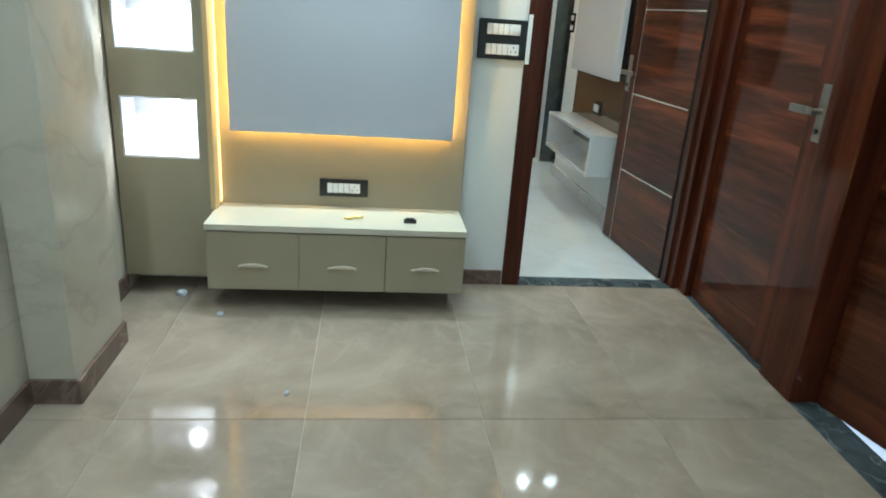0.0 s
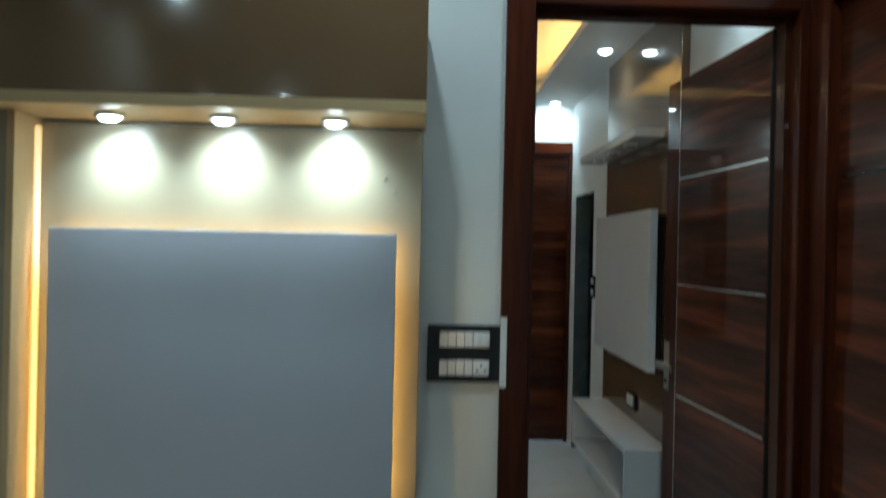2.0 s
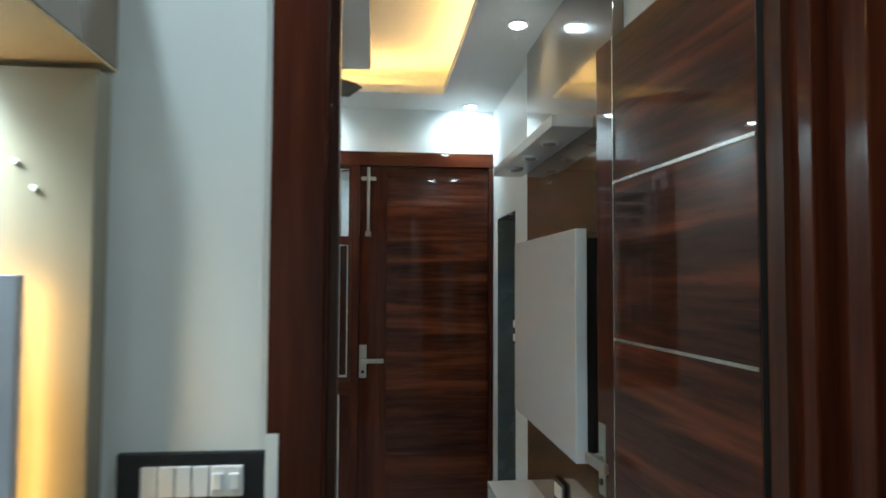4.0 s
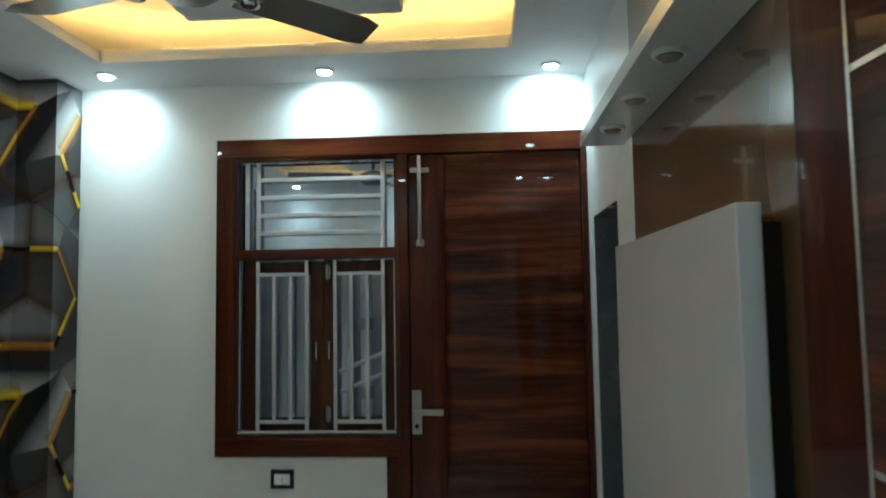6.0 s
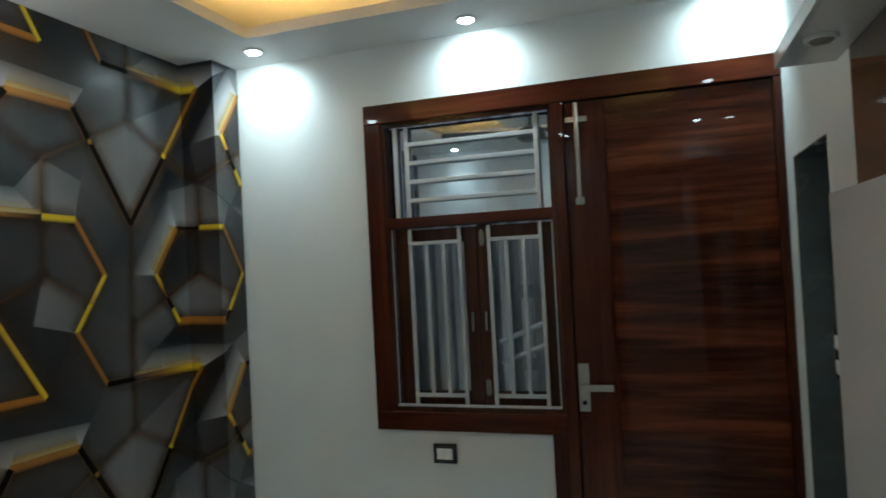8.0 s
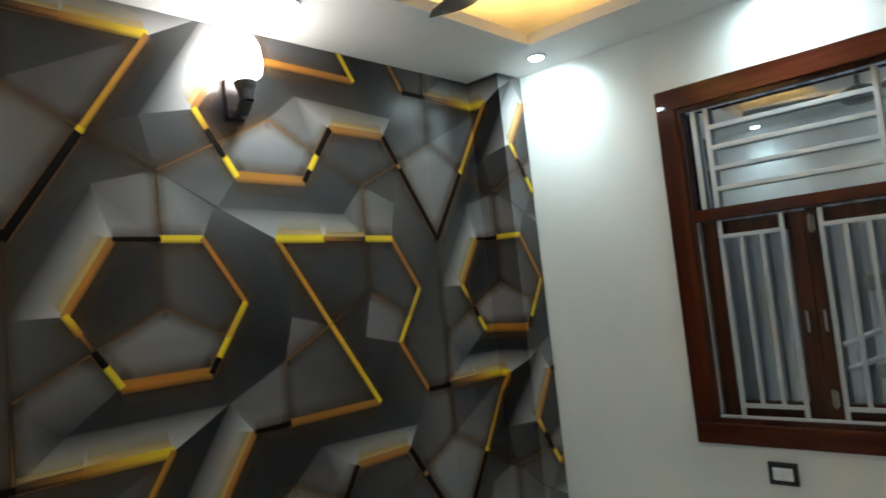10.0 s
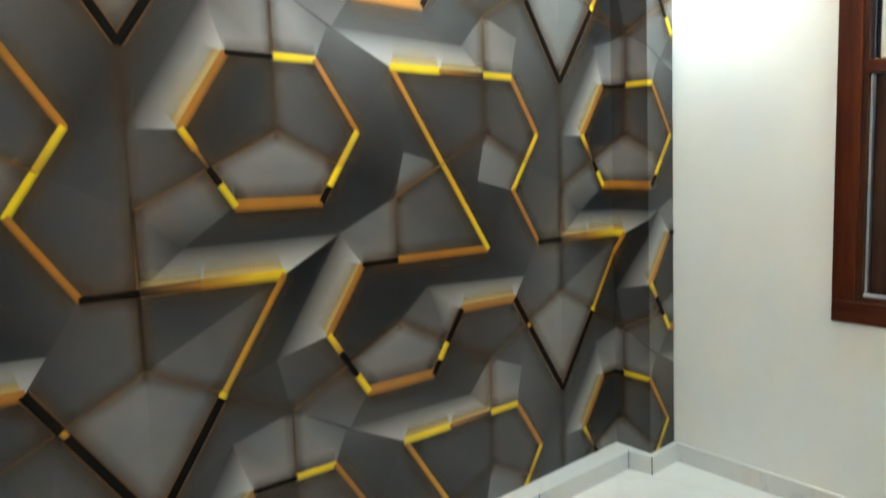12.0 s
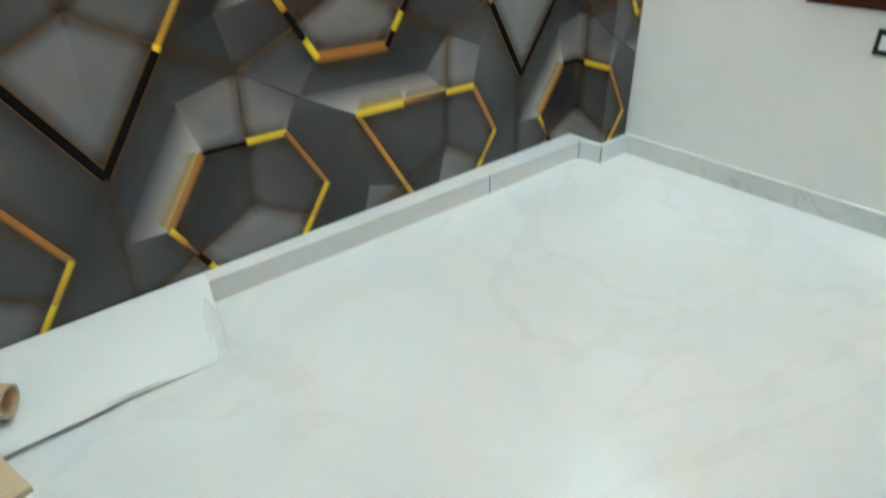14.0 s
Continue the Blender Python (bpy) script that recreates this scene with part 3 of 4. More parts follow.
for x, y, s in ((-1.465, -0.20, 0.7), (-1.27, -0.39, 0.45), (-0.95, -0.95, 0.3)):
    w = thing("crumpled_wrapper", "crumpled clear plastic wrapper lying on the floor", "litter", (x, y, 0.001), group="litter on the floor")
    bm = bmesh.new()
    bmesh.ops.create_icosphere(bm, subdivisions=2, radius=0.028 * s)
    for v in bm.verts:
        v.co *= 0.7 + 0.6 * random.random()
        v.co.z = max(0, v.co.z * 0.8 + 0.012 * s)
    part("wrapper", bm, M["grey_panel"], w)

# ---- bedroom: television wall ----
BW = 0.735
bp = thing("bedroom_wall_panel", "brown gloss laminate panel on the bedroom wall", "wall panel", (BW, 0.82, 0.42))
part("board", boxes((0.0, BED_R - BW - 0.001, 0, 1.07, 0, BED_H - 0.42 - 0.002), bevel=0.002), M["brown"], bp)
bt = thing("bedroom_tv_board", "white gloss board fixed to a brown panel", "panel", (0.666, 0.96, 0.866))
part("face", boxes((0, 0.036, 0, 0.87, 0, 0.698), bevel=0.003), M["white_gloss"], bt)
# The batten's near-black colour stands in for the shade behind the board.
part("batten", boxes((0.036, BW - 0.666 - 0.001, 0.015, 0.85, 0.03, 0.67)), M["dark_gap"], bt, "batten coloured dark as shade behind the board")
sh = thing("wall_shelf", "white box shelf with three unlit spotlights below", "shelf", (0.605, 0.995, 1.88))
part("soffit", boxes((0.012, BW - 0.605 - 0.001, 0.012, 0.988, 0, 0.010)), M["white_gloss"], sh)
part("fascia", boxes((0, 0.012, 0, 1.0, 0, 0.036), bevel=0.001), M["white_gloss"], sh)
part("top", boxes((0.012, BW - 0.605 - 0.001, 0.012, 0.988, 0.026, 0.036)), M["white_gloss"], sh)
for y in (0.0, 0.988):
    part("end_panel", boxes((0.0122, BW - 0.605 - 0.001, y, y + 0.012, 0, 0.036), bevel=0.001), M["white_gloss"], sh)
for y in (1.22, 1.5, 1.77):
    spotlight("shelf_spotlight", "unlit round spotlight under the white shelf", 0.658, y, 1.88, M["off_lens"], 0, group="shelf spotlights", r=0.033)
un = thing("low_tv_unit", "white open box unit fixed low on the wall", "tv unit", (0.548, 0.865, 0.325))
part("top", boxes((0, BED_R - 0.549, 0, 0.96, 0.22, 0.24), bevel=0.0015), M["white_gloss"], un)
part("base", boxes((0, BED_R - 0.549, 0, 0.96, 0.0, 0.02), bevel=0.0015), M["white_gloss"], un)
for y in (0.0, 0.94):
    part("upright", boxes((0.001, BED_R - 0.549, y + 0.0005, y + 0.0195, 0.0202, 0.2198)), M["white_gloss"], un)
part("back", boxes((BED_R - 0.56, BED_R - 0.549, 0.02, 0.94, 0.0203, 0.2197)), M["white_gloss"], un)
switch_plate("bedroom_socket", "black socket plate with a white socket on brown panel", (BW, 1.353, 0.662), 0.13, 0.085, (2,), turn=-90)
switch_plate("bathroom_switch", "black switch plate with white rockers by the bathroom", (BED_R, 2.25, 1.16), 0.085, 0.135, (1, 1), turn=-90)

# ---- bedroom: window and door in one frame ----
FX0, FX1, FZ1 = -0.842, 0.818, 2.16
Y0 = BED_Y1 - 0.016
wd = thing("window_1", "brown wood window with a silver grille over frosted panes", "window", (WIN_X, 0, 0), kind="structure")
part("frame_head", boxes((FX0, FX1, Y0, BED_Y1 + 0.10, 2.075, FZ1), bevel=0.004), M["wood_x"], wd)
part("frame_post", boxes((FX0, -0.765, Y0, BED_Y1 + 0.10, 0.825, 2.075), bevel=0.004), M["wood_v"], wd)
part("frame_sill", boxes((FX0, -0.0185, Y0, BED_Y1 + 0.10, 0.746, 0.825), bevel=0.004), M["wood_x"], wd)
part("frame_post", boxes((-0.018, 0.0265, Y0, BED_Y1 + 0.10, 0.0, 2.075), bevel=0.004), M["wood_v"], wd)
part("frame_post", boxes((-0.078, -0.0185, Y0 + 0.001, BED_Y1 + 0.10, 0.0, 0.7455), bevel=0.003), M["wood_v"], wd)
part("transom", boxes((-0.765, -0.0185, Y0 + 0.012, BED_Y1 + 0.09, 1.615, 1.66), bevel=0.004), M["wood_x"], wd)
part("bead", boxes((-0.765, -0.747, Y0 + 0.012, Y0 + 0.03, 0.843, 2.057), (-0.036, -0.0185, Y0 + 0.012, Y0 + 0.03, 0.843, 2.057), (-0.765, -0.0185, Y0 + 0.012, Y0 + 0.03, 0.825, 0.843),
                    (-0.765, -0.0185, Y0 + 0.012, Y0 + 0.03, 2.057, 2.075)), M["wood_dark"], wd)
for x in (-0.742, -0.0415):
    part("edge_strip", boxes((x - 0.0025, x + 0.0025, BED_Y1 + 0.012, BED_Y1 + 0.02, 0.858, 1.612)), M["grille"], wd, "thin silver strip")
# top light
g = part("pane", boxes((-0.747, -0.037, BED_Y1 + 0.05, BED_Y1 + 0.055, 1.66, 2.057)), M["mirror_glass"], wd, "half-mirrored glass")
g.visible_shadow = False
for x in (-0.712, -0.661, -0.09):
    part("grille_bar", boxes((x - 0.009, x + 0.009, BED_Y1 + 0.02, BED_Y1 + 0.035, 1.66, 2.057), bevel=0.002), M["grille"], wd)
for k in range(4):
    z = 1.733 + 0.082 * k
    part("grille_bar", boxes((-0.655, -0.095, BED_Y1 + 0.0205, BED_Y1 + 0.034, z - 0.009, z + 0.009), bevel=0.002), M["grille"], wd)
# two sashes with grilles
for x0, x1, hx in ((-0.737, -0.368, -0.394), (-0.364, -0.046, -0.337)):
    sash = part("sash", boxes((x0, x0 + 0.055, BED_Y1 + 0.035, BED_Y1 + 0.07, 0.845, 1.612), (x1 - 0.055, x1, BED_Y1 + 0.035, BED_Y1 + 0.07, 0.845, 1.605),
                              (x0 + 0.055, x1 - 0.055, BED_Y1 + 0.035, BED_Y1 + 0.07, 0.845, 0.905), (x0 + 0.055, x1 - 0.055, BED_Y1 + 0.035, BED_Y1 + 0.07, 1.545, 1.605)), M["wood_dark"], wd)
    p = part("pane", boxes((x0 + 0.055, x1 - 0.055, BED_Y1 + 0.05, BED_Y1 + 0.054, 0.905, 1.545)), M["glass"], sash)
    p.visible_shadow = False
    bm = tube(bmesh.new(), (hx, BED_Y1 + 0.015, 1.165), (hx, BED_Y1 + 0.015, 1.245), 0.006, sides=10)
    tube(bm, (hx, BED_Y1 + 0.036, 1.17), (hx, BED_Y1 + 0.015, 1.17), 0.005, sides=8)
    tube(bm, (hx, BED_Y1 + 0.036, 1.24), (hx, BED_Y1 + 0.015, 1.24), 0.005, sides=8)
    part("sash_pull", bm, M["chrome"], sash, "small chrome pull", smooth=True)
for a, b in ((-0.656, -0.434), (-0.306, -0.09)):
    for k in range(4):
        x = a + (b - a) * k / 3
        lo, hi = (0.846, 1.606) if k in (0, 3) else (0.895, 1.545)
        part("grille_bar", boxes((x - 0.008, x + 0.008, BED_Y1 + 0.002, BED_Y1 + 0.014, lo, hi), bevel=0.002), M["grille"], wd)
    for z in (0.895, 1.545):
        part("grille_bar", boxes((a, b, BED_Y1 + 0.001, BED_Y1 + 0.013, z - 0.008, z + 0.008), bevel=0.002), M["grille"], wd)
for z in (0.925, 1.555):
    bm = tube(bmesh.new(), (-0.344, BED_Y1 + 0.028, z - 0.035), (-0.344, BED_Y1 + 0.028, z + 0.035), 0.005, sides=10)
    box(bm, -0.354, -0.334, BED_Y1 + 0.029, BED_Y1 + 0.035, z - 0.028, z + 0.028, bevel=0.001)
    part("sash_bolt", bm, M["steel"], wd, "small steel sash bolt")
part("grille_bar", boxes((-0.745, -0.04, BED_Y1 + 0.0, BED_Y1 + 0.012, 0.845, 0.856), bevel=0.002), M["grille"], wd)

d4 = thing("door_4", "shut polished brown veneer balcony door", "door", (0.028 + WIN_X, BED_Y1 + 0.006, 0), kind="structure")
leaf4 = door_leaf(d4, 0.761, 2.072, -1, stile=0.16)
part("frame_post", boxes((0.763, 0.789, -0.02, 0.09, 0, 2.0745), bevel=0.003), M["wood_v"], d4)
lever_handle(leaf4, 0.026, 0.935, 1)
bm = tube(bmesh.new(), (0.050, -0.016, 1.67), (0.050, -0.016, 2.066), 0.009, sides=12)
box(bm, 0.008, 0.093, -0.012, -0.004, 1.99, 2.012, bevel=0.002)
box(bm, 0.033, 0.068, -0.012, -0.004, 1.66, 1.69, bevel=0.002)
part("tower_bolt", bm, M["steel"], leaf4, "long brushed steel bolt")
switch_plate("wall_socket", "black framed white socket on the white wall", (-0.59, BED_Y1, 0.651), 0.103, 0.083, (2,))

# the dim shaft behind the panes
setting("wall_shaft", boxes((-1.3, 0.9, BED_Y1 + 0.75, BED_Y1 + 0.85, 0, 3.0), (-1.4, -1.3, BED_Y1 + 0.14, BED_Y1 + 0.85, 0, 3.0), (0.9, 1.0, BED_Y1 + 0.14, BED_Y1 + 0.85, 0, 3.0)), M["shaft"],
        "weathered grey plaster wall of the shaft outside", "wall")
setting("floor_shaft", boxes((-1.3, 0.9, BED_Y1 + 0.14, BED_Y1 + 0.75, -0.06, 0.0)), M["shaft"], "grey concrete floor of the shaft", "floor")
for x, r in ((-0.17, 0.035), (-0.29, 0.03), (-0.39, 0.025), (-0.52, 0.04), (-0.62, 0.03), (-0.71, 0.04)):
    dp = thing("drain_pipe", "grey plastic drain pipe on the shaft wall", "pipe", (x, BED_Y1 + 0.34 + 3 * r, 0), group="shaft pipes")
    part("pipe", tube(bmesh.new(), (0, 0, 0), (0, 0, 3.0), r), M["white_plastic"], dp)
    for z in (0.62, 1.08, 1.42):
        if x > -0.35:
            part("collar", lathe(bmesh.new(), ((r + 0.0005, -0.03), (r + 0.008, -0.028), (r + 0.008, 0.028), (r + 0.0005, 0.03)), (0, 0, z + x * 0.4)), M["shaft"], dp, "grey pipe collar")
for z, y in ((1.12, 0.30), (1.02, 0.32)):
    br = thing("branch_pipe", "thin sloping grey branch pipe in the shaft", "pipe", (-0.36, BED_Y1 + y, z), group="shaft branch pipes")
    part("pipe", tube(bmesh.new(), (-0.04, 0, -0.04), (0.30, 0, 0.10), 0.011, sides=12), M["white_plastic"], br)

# ---- bedroom: ceiling lamps, cove strips, fan, wall lamp ----
for x, y, tx, ty in ((-1.31, 2.73, -0.3, 0.62), (-0.36, 2.77, 0, 0.7), (0.61, 2.80, 0, 0.7), (0.62, 1.55, 0.12, 0), (-1.45, 1.55, -0.45, 0), (-1.31, 0.30, 0, -0.1), (-0.36, 0.30, 0, -0.1), (0.62, 0.30, 0, 0)):
    wash = ty > 0.3
    spotlight("ceiling_downlight", "lit round downlight in the lowered white ceiling", x, y, BED_H, M["led"], 27 if wash else 32 if x == -1.45 else 14, 150 if wash else 120,
              target=(x + tx, y + ty, BED_H - 1), group="bedroom downlights", r=0.042)
cove = thing("cove_light", "warm LED strip hidden in the ceiling cove", "light strip", (0, 0, BED_H + 0.031))
for r in ((CX0 - 0.06, CX0 - 0.045, CY0, CY1, 0.0, 0.008), (CX1 + 0.045, CX1 + 0.06, CY0, CY1, 0.0, 0.008), (CX0, CX1, CY1 + 0.045, CY1 + 0.06, 0.0, 0.008), (CX0, CX1, CY0 - 0.06, CY0 - 0.045, 0.0, 0.008)):
    part("strip", boxes(r), M["led_cove"], cove)

fan = thing("ceiling_fan", "brown three blade ceiling fan at rest", "fan", (-0.42, 1.57, 2.19))
part("motor", lathe(bmesh.new(), ((0.001, 0.0), (0.06, 0.002), (0.085, 0.02), (0.095, 0.045), (0.09, 0.07), (0.05, 0.09), (0.02, 0.1), (0.001, 0.1))), M["fan"], fan, smooth=True)
part("rod", tube(bmesh.new(), (0, 0, 0.095), (0, 0, 0.262), 0.012), M["fan"], fan)
for a in (165, 45, 285):
    blade = part("blade", bmesh.new(), M["fan"], fan)
    bm = bmesh.new()
    n = 8
    top = []
    for k in range(n + 1):
        u = k / n
        r = 0.14 + 0.42 * u
        w = 0.052 + 0.016 * u if k < n else 0.045
        tilt = -0.014
        top.append([bm.verts.new((r, -w, 0.052 - tilt)), bm.verts.new((r, w, 0.052 + tilt)), bm.verts.new((r, w, 0.048 + tilt)), bm.verts.new((r, -w, 0.048 - tilt))])
    for p, q in zip(top, top[1:]):
        for k in range(4):
            bm.faces.new((p[k], p[(k + 1) % 4], q[(k + 1) % 4], q[k]))
    bm.faces.new(top[0])
    bm.faces.new(top[-1][::-1])
    bmesh.ops.recalc_face_normals(bm, faces=bm.faces[:])
    bm.to_mesh(blade.data)
    bm.free()
    blade.matrix_basis = pose(0, 0, 0, 0, 0, a)
    bm = boxes((0.07, 0.2, -0.022, 0.022, 0.040, 0.046), bevel=0.002)
    part("bracket", bm, M["fan"], blade)
    part("medallion", lathe(bmesh.new(), ((0.001, 0.024), (0.018, 0.024), (0.024, 0.03), (0.03, 0.028), (0.033, 0.036), (0.03, 0.04)), (0.165, 0, 0)), M["chrome"], blade, "chrome ring", smooth=True)

sc = thing("wall_lamp", "dark bronze wall lamp with a glowing opal shade", "lamp", (BED_L, 1.49, 2.10))
part("base", boxes((0.001, 0.02, -0.035, 0.035, 0.0, 0.13), bevel=0.005), M["bronze"], sc)
bm = tube(bmesh.new(), (0.016, 0, 0.022), (0.055, 0, 0.018), 0.016, 0.021)
tube(bm, (0.050, 0, 0.012), (0.084, 0, 0.052), 0.022, 0.024)
tube(bm, (0.083, 0, 0.045), (0.085, 0, 0.095), 0.024, 0.03)
part("arm", bm, M["bronze"], sc, smooth=True)
part("cup", lathe(bmesh.new(), ((0.012, 0.06), (0.032, 0.085), (0.038, 0.105), (0.034, 0.11)), (0.085, 0, 0)), M["bronze"], sc, smooth=True)
part("shade", lathe(bmesh.new(), ((0.03, 0.108), (0.055, 0.13), (0.062, 0.17), (0.055, 0.22), (0.042, 0.25), (0.001, 0.25)), (0.085, 0, 0)), M["opal"], sc, "glowing opal glass shade", smooth=True)

# leavings of the wallpaper work, along the papered wall
roll = thing("packing_sheet", "white foam packing sheet folded along the skirting", "sheet", (-1.545, 0.14, 0))
bm = bmesh.new()
PROFILE = ((-0.162, 0.002), (-0.162, 0.088), (-0.12, 0.090), (-0.03, 0.078), (0.06, 0.058), (0.12, 0.038), (0.15, 0.026), (0.16, 0.016), (0.15, 0.007), (0.12, 0.002))
STEPS = 14
rings = []
for k in range(STEPS + 1):
    u = k / STEPS
    ring = []
    for i, (x, z) in enumerate(PROFILE):
        wob = 0.004 * math.sin(5 * u + i) + 0.003 * math.sin(13 * u + 2 * i) if 1 < i < 9 else 0.0
        low = 1.0 - (0.0, 0.0, 0.0, 0.7, 0.97, 0.98, 0.96, 0.93, 0.85, 0.4)[i] * max(0.0, (u - 0.6) / 0.4) ** 1.4
        reach = 0.70 + 0.115 * max(0.0, 1 - max(0, i - 2) / 5) * (i > 0)
        ring.append(bm.verts.new((x + wob, reach * u, max(0.001, z * low + wob * 0.6 * low))))
    rings.append(ring)
n = len(PROFILE)
for p, q in zip(rings, rings[1:]):
    for i in range(n):
        bm.faces.new((p[i], p[(i + 1) % n], q[(i + 1) % n], q[i]))
bm.faces.new(rings[0])
bm.faces.new(rings[-1])
bmesh.ops.recalc_face_normals(bm, faces=bm.faces[:])
part("sheet", bm, plain("white_packing_foam", (0.645, 0.66, 0.66), 0.5, vary=0.05, grain=25, relief=0.15), roll, smooth=True)
tb = thing("cardboard_tube", "open beige cardboard tube lying on a white sheet", "tube", (-1.450, 0.375, 0.106))
bm = bmesh.new()
AXIS = Vector((-0.13, -0.15, 0.022))
across = Vector((-AXIS.y, AXIS.x, 0)).normalized()
upward = AXIS.cross(across).normalized()
def bore(r):
    return [[bm.verts.new(AXIS * end + (across * math.cos(math.tau * k / 28) + upward * math.sin(math.tau * k / 28)) * r) for k in range(28)] for end in (0, 1)]
outer, inner = bore(0.041), bore(0.034)
for p, q in ((outer[0], outer[1]), (outer[1], inner[1]), (inner[1], inner[0]), (inner[0], outer[0])):
    for k in range(28):
        bm.faces.new((p[k], p[(k + 1) % 28], q[(k + 1) % 28], q[k]))
part("tube", bm, plain("brown_cardboard", (0.46, 0.36, 0.25), 0.8, vary=0.15), tb, smooth=True)
pl = thing("plywood_offcut", "pale plywood offcut lying on the white floor", "offcut", (-1.30, 0.25, 0.0), turn=12)
part("board", boxes((-0.07, 0.07, -0.11, 0.085, 0.0005, 0.018), bevel=0.002), plain("pale_plywood", (0.55, 0.43, 0.28), 0.6, vary=0.15), pl)

# ---- wallpaper, a printed repeat of facets and gold edges on the left wall ----
REPEAT_U, REPEAT_V = 1.62, 1.252      # one repeat of the print
ORIGIN_U, ORIGIN_V = 0.796, 1.715      # a kite's tip
HUNG = 0.022                         # the paper hangs slightly out of true
GRID_U, GRID_V = REPEAT_U / 24, REPEAT_V / 12
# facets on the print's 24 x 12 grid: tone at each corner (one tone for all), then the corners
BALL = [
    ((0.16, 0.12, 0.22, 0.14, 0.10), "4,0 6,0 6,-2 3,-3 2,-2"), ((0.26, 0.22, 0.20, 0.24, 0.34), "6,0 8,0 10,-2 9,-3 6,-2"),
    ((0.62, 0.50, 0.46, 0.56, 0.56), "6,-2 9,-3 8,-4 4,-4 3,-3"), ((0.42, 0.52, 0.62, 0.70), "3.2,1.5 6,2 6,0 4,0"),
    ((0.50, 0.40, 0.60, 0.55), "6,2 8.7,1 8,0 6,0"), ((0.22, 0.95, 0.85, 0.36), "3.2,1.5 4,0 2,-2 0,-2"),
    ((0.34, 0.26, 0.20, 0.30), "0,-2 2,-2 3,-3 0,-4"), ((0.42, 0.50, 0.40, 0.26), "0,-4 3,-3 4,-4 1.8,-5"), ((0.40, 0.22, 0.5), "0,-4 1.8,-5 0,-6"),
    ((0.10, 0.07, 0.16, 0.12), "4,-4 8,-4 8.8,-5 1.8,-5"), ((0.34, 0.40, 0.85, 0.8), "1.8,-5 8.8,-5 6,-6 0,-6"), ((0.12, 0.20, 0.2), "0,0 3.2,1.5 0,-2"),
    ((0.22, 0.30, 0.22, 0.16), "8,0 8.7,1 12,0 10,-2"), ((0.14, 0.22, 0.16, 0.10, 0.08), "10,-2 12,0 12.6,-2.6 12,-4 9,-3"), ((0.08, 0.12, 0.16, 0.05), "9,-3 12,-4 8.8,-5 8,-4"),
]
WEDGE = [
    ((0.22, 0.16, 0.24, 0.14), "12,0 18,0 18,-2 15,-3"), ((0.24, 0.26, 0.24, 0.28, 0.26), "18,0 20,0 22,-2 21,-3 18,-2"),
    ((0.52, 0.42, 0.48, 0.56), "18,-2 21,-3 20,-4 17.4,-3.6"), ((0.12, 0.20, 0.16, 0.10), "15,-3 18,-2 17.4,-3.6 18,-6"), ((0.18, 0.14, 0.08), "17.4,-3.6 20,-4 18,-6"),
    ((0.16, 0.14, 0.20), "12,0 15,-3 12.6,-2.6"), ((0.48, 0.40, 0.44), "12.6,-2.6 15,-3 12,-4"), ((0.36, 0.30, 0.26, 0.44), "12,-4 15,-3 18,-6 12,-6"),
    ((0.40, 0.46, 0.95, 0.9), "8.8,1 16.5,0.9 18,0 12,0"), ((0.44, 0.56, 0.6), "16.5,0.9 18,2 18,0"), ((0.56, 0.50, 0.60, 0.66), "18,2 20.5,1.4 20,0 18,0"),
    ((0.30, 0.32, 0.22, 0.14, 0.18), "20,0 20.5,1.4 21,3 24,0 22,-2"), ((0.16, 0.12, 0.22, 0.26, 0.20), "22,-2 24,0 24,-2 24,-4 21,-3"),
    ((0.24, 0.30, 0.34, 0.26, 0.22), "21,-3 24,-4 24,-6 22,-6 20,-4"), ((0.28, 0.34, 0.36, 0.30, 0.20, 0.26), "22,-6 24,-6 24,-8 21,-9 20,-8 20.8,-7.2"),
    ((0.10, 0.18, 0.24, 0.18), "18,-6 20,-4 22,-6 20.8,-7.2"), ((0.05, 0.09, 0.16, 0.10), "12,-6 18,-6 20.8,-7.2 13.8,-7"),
]
